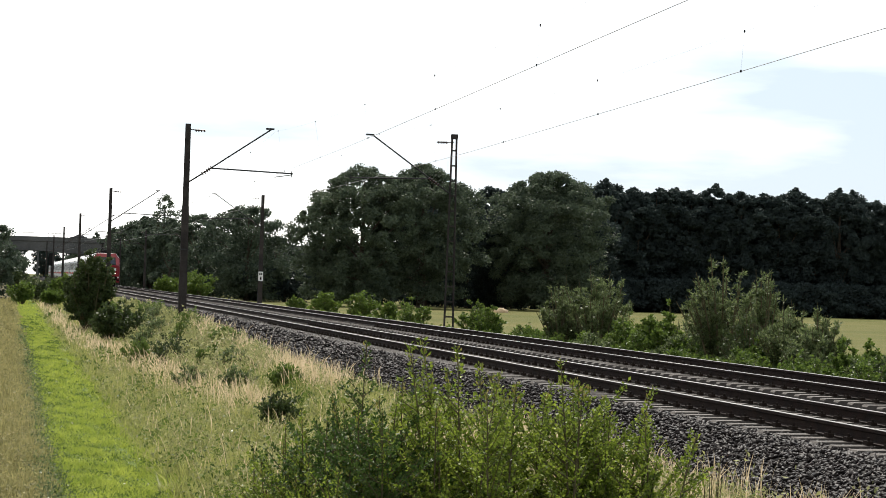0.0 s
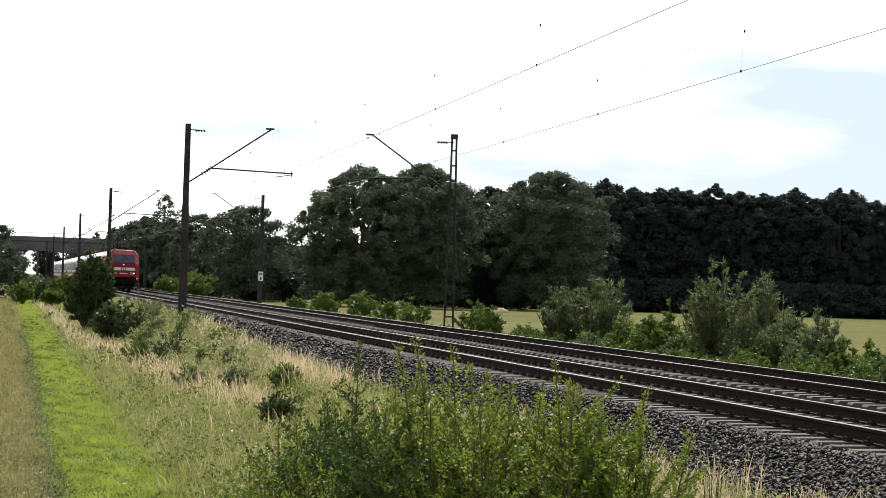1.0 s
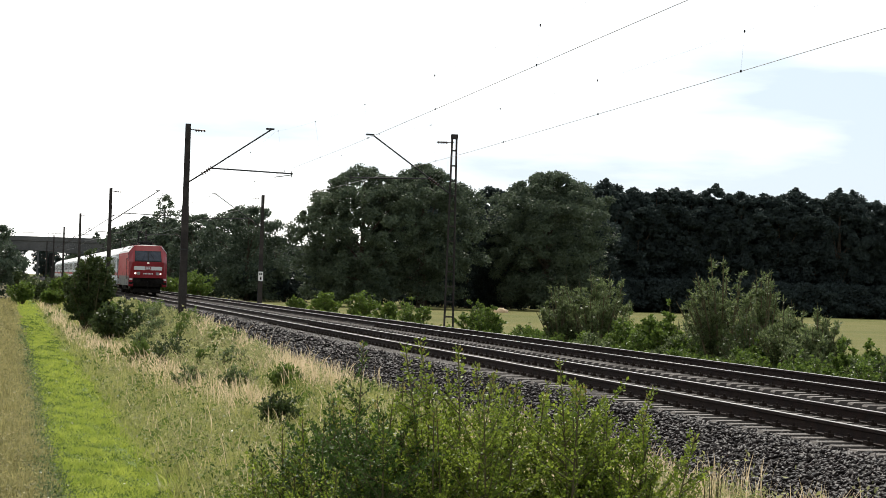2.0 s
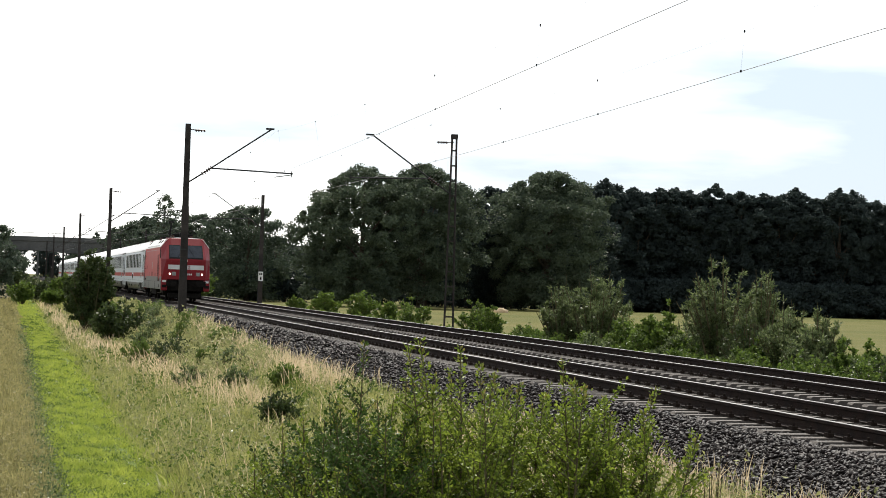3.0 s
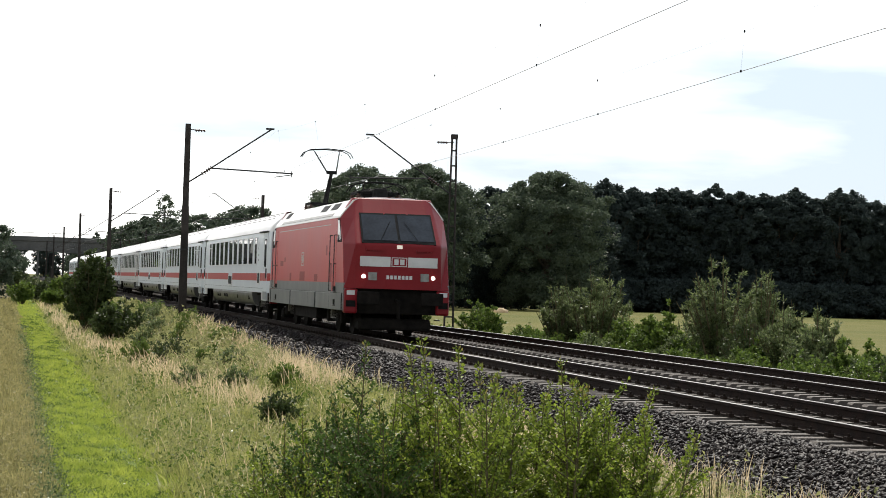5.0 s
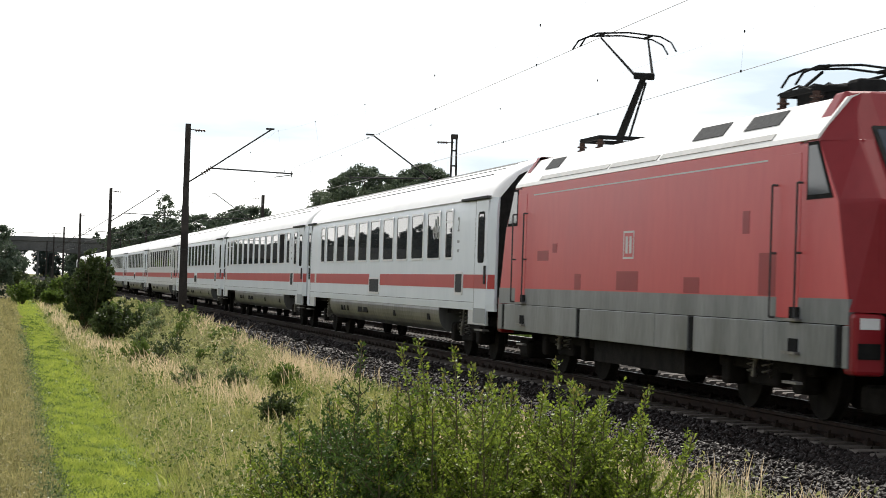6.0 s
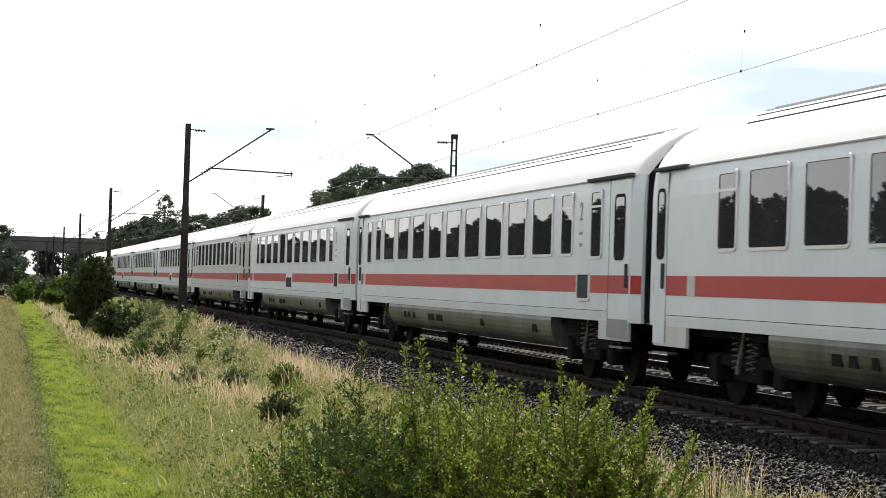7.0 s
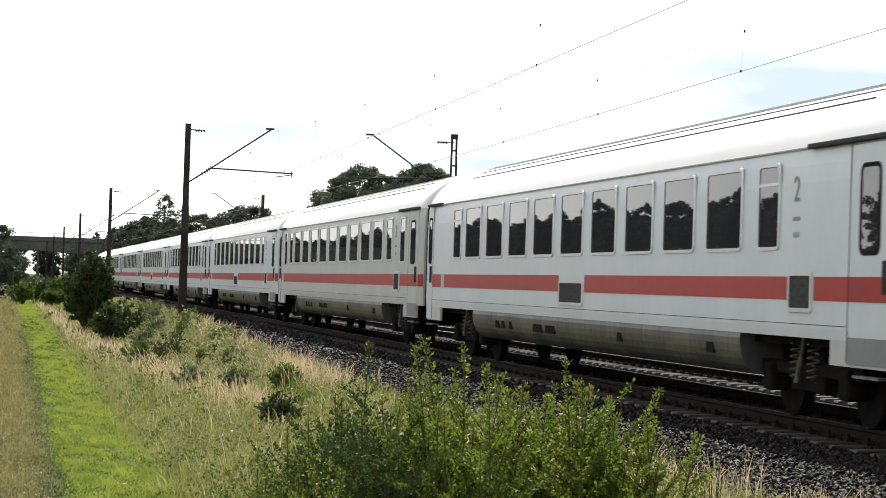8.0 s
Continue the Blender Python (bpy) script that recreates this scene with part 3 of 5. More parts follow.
def bogie_parts(thing, xc, wheelbase, wr, proto):
    """A bogie: frame with two axles, springs and dampers; proto keeps the meshes for repeats."""
    if "frame" not in proto:
        bm = bmesh.new()
        for s in (-1, 1):
            box(bm, -wheelbase / 2 - 0.45, wheelbase / 2 + 0.45, s * 1.0 - 0.09, s * 1.0 + 0.09, 0.52, 0.68, 0.03)
            box(bm, -0.55, 0.55, s * 1.0 - 0.1, s * 1.0 + 0.1, 0.34, 0.60, 0.04)
            for k in (-1, 1):
                box(bm, k * wheelbase / 2 - 0.17, k * wheelbase / 2 + 0.17, s * 1.02 - 0.13, s * 1.02 + 0.13, 0.30, 0.66, 0.05)
        box(bm, -0.3, 0.3, -1.0, 1.0, 0.5, 0.85, 0.03)
        proto["frame"] = bm
        o = part("bogie", bm, M_UNDER, thing, "black grimy bogie frame")
        proto["frame"] = o
    else:
        o = share(proto["frame"], pose(0, 0, 0), thing)
    o.matrix_basis = pose(xc, 0, 0)
    for k in (-1, 1):
        for s in (-1, 1):
            m = pose(k * wheelbase / 2, s * 0.75, wr, 90)
            if "wheel" not in proto:
                bm = bmesh.new()
                for ra, rb, z0, z1 in ((wr, wr, -0.065, 0.065), (wr + 0.03, wr + 0.02, -0.1 * 0 - 0.075, -0.055), (0.13, 0.13, -0.2, 0.16)):
                    bmesh.ops.create_cone(bm, cap_ends=True, segments=28, radius1=ra, radius2=rb, depth=z1 - z0, matrix=Matrix.Translation((0, 0, (z0 + z1) / 2)))
                proto["wheel"] = part("wheel", bm, M_UNDER, o)
                proto["wheel"].matrix_basis = m
            else:
                share(proto["wheel"], m, o)
    for s in (-1, 1):
        for dx in (-0.28, 0.28):
            if "spring" not in proto:
                bm = bmesh.new()
                turns = [(0.068 * math.cos(a), 0.068 * math.sin(a), 0.5 * a / 40.8) for a in np.linspace(0, 40.8, 66)]
                rings = [[(x * (1 + 0.2 * math.cos(q)), y * (1 + 0.2 * math.cos(q)), z + 0.014 * math.sin(q)) for q in (0.4, 2.0, 3.6, 5.2)] for x, y, z in turns]
                loft(bm, rings, closed=True, caps=True)
                proto["spring"] = part("coil_spring", bm, M_SPRING, o, "light greasy coil spring")
                proto["spring"].matrix_basis = pose(dx, s * 1.13, 0.46)
            else:
                share(proto["spring"], pose(dx, s * 1.13, 0.46), o)
        if "damper" not in proto:
            proto["damper"] = part("damper", rod(rod(bmesh.new(), (-0.06, 0, 0.45), (0.05, 0, 0.72), 0.036, seg=8), (0.05, 0, 0.72), (0.14, 0, 1.0), 0.022, seg=8), M_SPRING, o)
            proto["damper"].matrix_basis = pose(0, s * 1.2, 0)
        else:
            share(proto["damper"], pose(0, s * 1.2, 0), o)


COACH_SIDE = [(1.40, 0.985), (1.41, 1.1), (1.41, 2.75), (1.40, 2.95), (1.375, 3.15)]
COACH_ROOF = [(1.38, 3.15), (1.345, 3.27), (1.27, 3.40), (1.15, 3.54), (1.0, 3.665), (0.8, 3.785), (0.55, 3.90), (0.28, 3.97), (0.0, 3.99)]
WIDE = [4.36 + 1.937 * i + 0.71 for i in range(9)]
PANES = {}


def side_pose(x, z, s):
    """Pose on a coach's side wall; s = -1: the wall towards -y."""
    return pose(x, 1.412 * s, z, 0, 0, 0 if s < 0 else 180)


def coach_window(coach, kind, x, z, s, w, h, bar=False):
    key = (kind, bar)
    if key not in PANES:
        win = part("window", frame_ring(w, h, 0.045, 0.016), M_FRAME, coach, "rounded aluminium window frame")
        pane = part("pane", slab(w - 0.05, h - 0.05, -0.006), M_GLASS, win, "dark tinted glass pane")
        gask = part("gasket", frame_ring(w - 0.06, h - 0.06, 0.022, 0.009, 0.06), M_RUBBER, win)
        tb = part("top_light_bar", boxes((-w / 2 + 0.04, w / 2 - 0.04, -0.013, 0, h * 0.24, h * 0.24 + 0.035)), M_FRAME, win) if bar else None
        PANES[key] = (win, pane, gask, tb)
    else:
        p0, p1, p2, p3 = PANES[key]
        win = share(p0, pose(0, 0, 0), coach)
        for q in (p1, p2, p3):
            if q:
                share(q, pose(0, 0, 0), win)
    win.matrix_basis = side_pose(x, z, s)
    return win


CPROTO, LPROTO = {}, {}
CMESH = {}


def cpart(coach, key, name, make, material, label="", smooth=False):
    """A coach part; later coaches share the mesh where the material is the same."""
    if (key, material.name) in CMESH:
        return share(CMESH[(key, material.name)], pose(0, 0, 0), coach)
    o = part(name, make(), material, coach, label, smooth)
    CMESH[(key, material.name)] = o
    return o


def both(prof):
    return [(-y, z) for y, z in prof], [(y, z) for y, z in prof]


def build_coach(variant, paint, label, bike=False):
    c = empty("passenger_coach", label, "railway coach", "coaches of the train")
    x0, x1 = 0.06, 26.42

    def side(s):
        def go():
            pr = [(s * y, z) for y, z in COACH_SIDE]
            inner = [(s * (y - 0.05), z) for y, z in COACH_SIDE[::-1]]
            ring = pr + inner
            return loft(bmesh.new(), [[(x, y * k, z) for y, z in ring] for x, k in ((x0, 0.972), (x0 + 0.28, 1.0), (13, 1.0), (26.05, 1.0), (x1, 0.95))], closed=True, caps=True)
        return go
    for s in (-1, 1):
        cpart(c, ("side", s), "side_wall", side(s), paint)

        def stripe(s=s):
            y0, y1 = sorted((s * 1.405, s * 1.4155))
            gaps = [(x0 + 0.3, 12.02), (13.70, 22.95)] if variant == "A" else [(x0 + 0.3, 22.95)]
            gaps += [(23.82, 24.84)]
            return boxes(*[(a, b, y0, y1, 1.41, 1.68) for a, b in gaps])
        cpart(c, ("stripe", s, variant), "red_stripe", stripe, M_STRIPE, "lighter red stripe below the windows")
        cpart(c, ("door_stripe", s), "door_stripe", lambda: boxes((24.895, 26.005, *sorted((s * 1.405, s * 1.4235)), 1.41, 1.68)), M_STRIPE_DOOR, "darker red stripe across the door")
        cpart(c, ("end_stripe", s), "end_stripe", lambda: loft(bmesh.new(), [[(x, s * (y + e), z) for e, z in ((-0.02, 1.41), (0.004, 1.41), (0.004, 1.68), (-0.02, 1.68))] for x, y in ((26.07, 1.408), (26.41, 1.344))], closed=True, caps=True), M_STRIPE_DOOR)
        cpart(c, ("door_foot", s), "door_foot", lambda: boxes((24.895, 26.005, *sorted((s * 1.405, s * 1.4225)), 0.745, 1.03)), M_SKIRT_DARK, "dark grey foot of the door")

        def seam(s=s):
            y0, y1 = sorted((s * 1.405, s * 1.4135))
            return boxes((x0 + 0.6, 24.83, y0, y1, 1.135, 1.143), (24.845, 24.865, y0, sorted((s * 1.405, s * 1.418))[1] if s > 0 else y1, 0.75, 3.12), (0.93, 0.95, y0, y1, 0.75, 3.12))
        cpart(c, ("seam", s), "panel_joint", seam, M_GRILLE)

        for xa, xb in ((23.6, 26.05), (0.36, 1.75)):
            cpart(c, ("visor", s, xa), "door_visor", lambda: boxes((xa, xb, *sorted((s * 1.35, s * 1.46)), 3.13, 3.185), bevel=0.012), M_GRILLE, "dark rain gutter above the door")
        y0, y1 = sorted((s * 1.38, s * 1.40))
        cpart(c, ("gutter", s), "rain_gutter", lambda: boxes((x0 + 0.3, 26.05, y0, y1, 3.14, 3.16)), M_ROOFGREY)
        # louvres
        for key, xa, xb, za, zb in (("louvre_a", 12.08, 13.64, 1.19, 1.60), ("louvre_b", 23.0, 23.78, 1.27, 1.74)):
            if key == "louvre_a" and variant == "B":
                continue
            m = side_pose((xa + xb) / 2, (za + zb) / 2, s)
            if key not in CMESH:
                fr = part("vent", frame_ring(xb - xa, zb - za, 0.05, 0.02, 0.05), M_FRAME, c, "light metal vent frame")
                gr = boxes(*[(-(xb - xa) / 2 + 0.05, (xb - xa) / 2 - 0.05, -0.010 + 0.002 * (k % 2), -0.002, -(zb - za) / 2 + 0.04 + (zb - za - 0.08) * k / 12, -(zb - za) / 2 + 0.04 + (zb - za - 0.08) * (k + 1) / 12) for k in range(12)])
                CMESH[key] = (fr, part("grille", gr, M_GRILLE, fr, "dark slatted grille"))
            else:
                fr = share(CMESH[key][0], m, c)
                share(CMESH[key][1], pose(0, 0, 0), fr)
            fr.matrix_basis = m
        # windows
        for k, x in enumerate(WIDE):
            w = coach_window(c, "wide", x, 2.505, s, 1.45, 1.04)
            if bike and k == 8 and s < 0:
                bb = bmesh.new()
                for cx in (-0.27, 0.27):
                    for q in range(16):
                        a, b = 2 * math.pi * q / 16, 2 * math.pi * (q + 1) / 16
                        rod(bb, (cx + 0.2 * math.cos(a), -0.012, -0.2 + 0.2 * math.sin(a)), (cx + 0.2 * math.cos(b), -0.012, -0.2 + 0.2 * math.sin(b)), 0.012, seg=4)
                for a, b in (((-0.27, -0.2), (-0.15, 0.12)), ((-0.15, 0.12), (0.17, 0.12)), ((0.27, -0.2), (0.15, 0.28)), ((-0.15, 0.12), (0.0, -0.2)), ((0.0, -0.2), (0.17, 0.12)), ((-0.27, -0.2), (0.0, -0.2)), ((0.15, 0.28), (0.06, 0.3)), ((-0.15, 0.12), (-0.19, 0.2)), ((-0.26, 0.2), (-0.12, 0.2))):
                    rod(bb, (a[0], -0.012, a[1]), (b[0], -0.012, b[1]), 0.014, seg=4)
                bmesh.ops.transform(bb, matrix=Matrix.Translation((0.3, 0, 0.2)) @ Matrix.Diagonal((0.68, 1, 0.68, 1)), verts=bb.verts)
                part("bicycle_sign", bb, M_WBAND, w, "white bicycle pictogram")
        for x in (3.53, 22.26):
            coach_window(c, "narrow", x, 2.505, s, 0.78, 1.04, bar=True)
        if variant == "B":
            for x in (2.15, 24.1):
                coach_window(c, "slim", x, 2.47, s, 0.68, 1.08, bar=True)
        # doors at both ends
        for key, x, w in (("front", 25.45, 1.12), ("rear", 0.66, 0.56)):
            m = side_pose(x, 0, s)
            k2 = ("door", key, paint.name)
            if k2 not in CMESH:
                d = part("door", boxes((-w / 2, w / 2, -0.006, 0.02, 0.74, 3.10), bevel=0.004), paint, c)
                ww = 0.5 if key == "front" else 0.3
                g = part("door_window", slab(ww, 0.92, -0.012, 0.09), M_GLASS, d, "dark glass door window")
                g.matrix_basis = pose(0, 0, 2.40)
                gf = part("window_gasket", frame_ring(ww + 0.07, 0.99, 0.05, 0.016, 0.11), M_RUBBER, d)
                gf.matrix_basis = pose(0, 0, 2.40)
                h = part("door_handle", boxes((w / 2 - 0.12, w / 2 - 0.07, -0.05, -0.006, 1.5, 1.85), bevel=0.01), M_GRILLE, d)
                CMESH[k2] = (d, g, gf, h)
            else:
                d0, g0, gf0, h0 = CMESH[k2]
                d = share(d0, m, c)
                share(g0, pose(0, 0, 2.40), d)
                share(gf0, pose(0, 0, 2.40), d)
                share(h0, pose(0, 0, 0), d)
            d.matrix_basis = m
            st = share(CMESH["step"], side_pose(x, 0, s), c) if "step" in CMESH else part("door_step", boxes((-0.36, 0.36, -0.02, 0.12, 0.60, 0.63)), M_SPRING, c, "bright worn metal step")
            CMESH.setdefault("step", st)
            st.matrix_basis = side_pose(x if key == "front" else x + 0.15, 0, s)
        # class number and small marks
        if variant == "A" or s < 0:
            xn = 23.2 if variant == "A" else 23.15
            if "two" not in CMESH:
                CMESH["two"] = text_mesh("class_number", "2", 0.42, M_MARK, c, side_pose(xn, 2.55, s) @ pose(0, -0.004, 0, 90))
            else:
                share(CMESH["two"], side_pose(xn, 2.55, s) @ pose(0, -0.004, 0, 90), c)
            for q, (xa, xb, za, zb) in enumerate(((-0.11, 0.11, 0.02, 0.07), (-0.09, -0.05, -0.17, -0.11), (-0.015, 0.02, -0.17, -0.11), (0.055, 0.09, -0.17, -0.11))):
                m = side_pose(xn, 2.3, s)
                if ("mark", q) in CMESH:
                    share(CMESH[("mark", q)], m, c)
                else:
                    CMESH[("mark", q)] = part("door_pictogram", boxes((xa, xb, -0.004, 0, za, zb)), M_MARK, c, "small grey mark beside the door" if q == 0 else "")
                    CMESH[("mark", q)].matrix_basis = m
        lg = share(CMESH["logo"], side_pose(2.1, 1.545, s), c) if "logo" in CMESH else part("logo_plate", boxes((-0.17, 0.17, -0.008, 0, -0.13, 0.13), (-0.11, -0.02, -0.011, 0, -0.07, 0.07), (0.02, 0.11, -0.011, 0, -0.07, 0.07)), M_WBAND, c, "pale plate on the stripe")
        CMESH.setdefault("logo", lg)
        lg.matrix_basis = side_pose(2.1 if variant == "A" else 1.5, 1.545, s)

    def roof():
        l, r = both(COACH_ROOF)
        pr = l + r[::-1][1:]
        rings = []
        for x, k in ((x0, 0.955), (x0 + 0.28, 1.0), (13, 1.0), (26.05, 1.0), (x1, 0.945)):
            rings.append([(x, y * k, 3.15 + (z - 3.15) * k) for y, z in pr])
        return loft(bmesh.new(), rings, caps=True)
    cpart(c, "roof", "roof", roof, M_CROOF, "white curved roof", smooth=True)

    for y, z, e in ((1.0, 3.665, 1.4), (0.8, 3.785, 1.2), (0.62, 3.872, 1.0), (0.45, 3.93, 0.9)):
        for s in (-1, 1):
            cpart(c, ("bead", s, y), "roof_bead", lambda: boxes((1.6 + e, 26.3 - e - 0.4, s * y - 0.011, s * y + 0.011, z - 0.02, z + 0.010)), M_GRILLE if y > 0.7 else M_ROOFGREY)

    for xa, xb in ((x0 + 0.01, x0 + 0.06), (x1 - 0.06, x1 - 0.01)):
        cpart(c, ("end", xa), "end_wall", lambda: boxes((xa, xb, -1.24, 1.24, 0.98, 3.14)), M_COACH_D)

    for key, xa in (("rear", 0.0), ("front", 26.38)):
        def fold():
            rings = []
            for k in range(9):
                w = 0.0 if k % 2 else 0.07
                rings.append([(xa + (0.066 if key == "front" else 0.009) * k, y, z) for y, z in ((-0.72 - w, 1.0), (-0.72 - w, 3.3), (-0.5, 3.4 + w), (0.5, 3.4 + w), (0.72 + w, 3.3), (0.72 + w, 1.0))])
            return loft(bmesh.new(), rings, closed=True, caps=True)
        cpart(c, ("bellows", key), "gangway_bellows", fold, M_RUBBER, "black rubber gangway between coaches")
    for key, xa in (("rear", x0 - 0.03), ("front", x1 - 0.01)):
        def seal():
            ring = [[(xa, y, z) for y, z in ((-1.28, 1.0), (-1.28, 3.14), (-0.93, 3.58), (-0.47, 3.82), (0.47, 3.82), (0.93, 3.58), (1.28, 3.14), (1.28, 1.0))]]
            ring.append([(xa + 0.04, y, z) for _, y, z in ring[0]])
            return loft(bmesh.new(), ring, closed=True, caps=True)
        cpart(c, ("seal", key), "end_seal", seal, M_RUBBER)

    def apron():
        pr = [(1.385, 0.985), (1.393, 0.92), (1.39, 0.84), (1.375, 0.75), (1.345, 0.66), (1.30, 0.58), (1.24, 0.52), (1.15, 0.47)]
        l, r = both(pr)
        bm = bmesh.new()
        loft(bm, [[(x, y, z) for y, z in l + r[::-1]] for x in (5.15, 9, 17, 21.25)], closed=True, caps=True)
        return bm
    ap = cpart(c, "apron", "underfloor_apron", apron, M_APRON, "dirty silver curved underfloor apron")
    for s in (-1, 1):
        for a, b in ((7.2, 7.5), (7.7, 7.95), (8.35, 8.55), (10.2, 10.85), (11.1, 11.75), (15.6, 15.85), (19.9, 20.2)):
            cpart(ap, ("vent", s, a), "apron_vent", lambda: boxes((a, b, s * 1.375 - 0.014, s * 1.375 + 0.016, 0.70, 0.93)), M_BLACK)

    for s in (-1, 1):
        for xa, xb in ((24.35, 26.0), (0.4, 1.9)):
            cpart(c, ("skirt", s, xa), "end_skirt", lambda: boxes((xa, xb, *sorted((s * 1.36, s * 1.405)), 0.71, 0.99)), M_COACH_D)
    cpart(c, "chassis", "chassis", lambda: boxes((0.5, 25.9, -1.2, 1.2, 0.88, 1.05), (0.0, 26.4, -0.3, 0.3, 0.82, 1.0), (0.02, 0.5, -1.05, -0.7, 0.85, 1.2), (0.02, 0.5, 0.7, 1.05, 0.85, 1.2)), M_UNDER)
    for xc in (3.55, 22.85):
        bogie_parts(c, xc, 2.5, 0.46, CPROTO)
    return c


CAB = ((1.3, 16.5, 18.20, 1.45, 18.33, 1.17), (2.5, 16.5, 17.78, 1.45, 18.33, 1.17), (3.2, 16.5, 17.15, 1.45, 17.597, 1.114), (3.205, 16.72, 17.145, 1.447, 17.592, 1.113), (3.79, 16.72, 16.96, 1.095, 17.01, 1.07))


def cab_ring(row, flip):
    """Plan outline of the cab at one height: side, bevelled corner and slightly bowed front."""
    z, xs, xa, ya, xb, yb = row
    pts = [(xs, -ya), (xa, -ya), (xb, -yb), (xb + 0.11, -yb * 0.8), (xb + 0.17, -yb * 0.3)]
    pts = pts + [(x, -y) for x, y in pts[::-1]]
    if flip:
        pts = [(19.1 - x, -y) for x, y in pts]
    return [(x, y, z) for x, y in pts]


def on_front(y, z, off=0.012, flip=False):
    """A point on the cab front, a little proud."""
    back = max(0.0, (z - 2.5) / 1.26) * 1.32
    x = 18.5 - back - 0.06 * min(1.0, max(0.0, abs(y) - 0.35) / 0.6)
    n = (0.72, 0.69) if z > 2.5 else (1.0, 0.0)
    x, z = x + n[0] * off, z + n[1] * off
    return (19.1 - x, -y, z) if flip else (x, y, z)


def front_panel(corners, off, thick, flip, nz=1):
    """A thin plate on the cab front; corners (y, z) in order: low left, low right, high right, high left."""
    (a, b, c, d) = corners
    bm = bmesh.new()
    rows = []
    for o in (off - thick, off):
        ring = []
        for k in range(5):
            t = k / 4
            ring.append(on_front(a[0] + (b[0] - a[0]) * t, a[1] + (b[1] - a[1]) * t, o, flip))
        for k in range(5):
            t = k / 4
            ring.append(on_front(c[0] + (d[0] - c[0]) * t, c[1] + (d[1] - c[1]) * t, o, flip))
        rows.append(ring)
    vs = [[bm.verts.new(p) for p in r] for r in rows]
    for r in vs:
        for k in range(4):
            bm.faces.new((r[k], r[k + 1], r[8 - k], r[9 - k]))
    for k in range(10):
        j = (k + 1) % 10
        bm.faces.new((vs[0][k], vs[0][j], vs[1][j], vs[1][k]))
    bmesh.ops.recalc_face_normals(bm, faces=bm.faces)
    return bm


def build_pantograph(loco, x, raised, sgn):
    p = part("pantograph", boxes((x - 0.65, x + 0.65, -0.62, -0.54, 4.0, 4.07), (x - 0.65, x + 0.65, 0.54, 0.62, 4.0, 4.07), (x - 0.65, x - 0.57, -0.6, 0.6, 4.0, 4.07), (x + 0.57, x + 0.65, -0.6, 0.6, 4.0, 4.07), bevel=0.01), M_BLACK, loco, "black single-arm pantograph")
    steps = [(3.72, 0.05)] + [(3.77 + 0.07 * k + e, r) for k in range(3) for e, r in ((0.0, 0.05), (0.005, 0.085), (0.03, 0.085), (0.035, 0.05))] + [(4.0, 0.05)]
    for sx in (-0.6, 0.6):
        for sy in (-0.58, 0.58):
            rings = [[(x + sx + r * math.cos(q * 0.785), sy + r * math.sin(q * 0.785), z) for q in range(8)] for z, r in steps]
            part("insulator", loft(bmesh.new(), rings, closed=True, caps=True), M_INSUL, p)
    if raised:
        foot, knee, head = (x - 0.3 * sgn, 0, 4.08), (x + 1.12 * sgn, 0, 5.05), (x - 0.15 * sgn, 0, 5.80)
    else:
        foot, knee, head = (x - 0.5 * sgn, 0, 4.08), (x + 1.15 * sgn, 0, 4.16), (x - 0.35 * sgn, 0, 4.26)
    part("lower_arm", rod(rod(bmesh.new(), foot, knee, 0.075, 0.055, 8), (knee[0], -0.17, knee[2]), (knee[0], 0.17, knee[2]), 0.06, seg=8), M_BLACK, p)
    up = bmesh.new()
    for s in (-1, 1):
        rod(up, (knee[0], 0.15 * s, knee[2]), (head[0], 0.42 * s, head[2]), 0.026, 0.02, 6)
    rod(up, (knee[0] + 0.12 * sgn, 0, knee[2] - 0.12), (x + 0.3 * sgn, 0, 4.05), 0.02, seg=6)
    part("upper_arm", up, M_BLACK, p)
    hd = bmesh.new()
    for dx in (-0.25, 0.25):
        pts = [(-0.86, -0.22), (-0.76, -0.06), (-0.56, 0.03), (0, 0.07), (0.56, 0.03), (0.76, -0.06), (0.86, -0.22)]
        for (ya, za), (yb, zb) in zip(pts, pts[1:]):
            rod(hd, (head[0] + dx, ya, head[2] + za + 0.02), (head[0] + dx, yb, head[2] + zb + 0.02), 0.016, seg=6)
    for y in (-0.42, 0.42):
        rod(hd, (head[0] - 0.25, y, head[2] + 0.06), (head[0] + 0.25, y, head[2] + 0.06), 0.025, seg=6)
    part("collector_head", hd, M_BLACK, p)
    if not raised:
        for k in range(7):
            y = -0.62 + 0.2 * k
            part("roof_cable", rods([((x - 0.7, y, 4.04), (x - 0.2, y + 0.1, 4.13 + 0.03 * (k % 3))), ((x - 0.2, y + 0.1, 4.13 + 0.03 * (k % 3)), (x + 0.7, y - 0.06, 4.0 + 0.05 * (k % 2)))], 0.014, 5), M_BLACK, p)
        part("roof_gear", boxes((x - 0.5, x + 0.6, -0.45, 0.45, 3.84, 4.1), (x + 0.6, x + 1.0, -0.2, 0.2, 3.82, 4.15), bevel=0.05), M_BLACK, p)


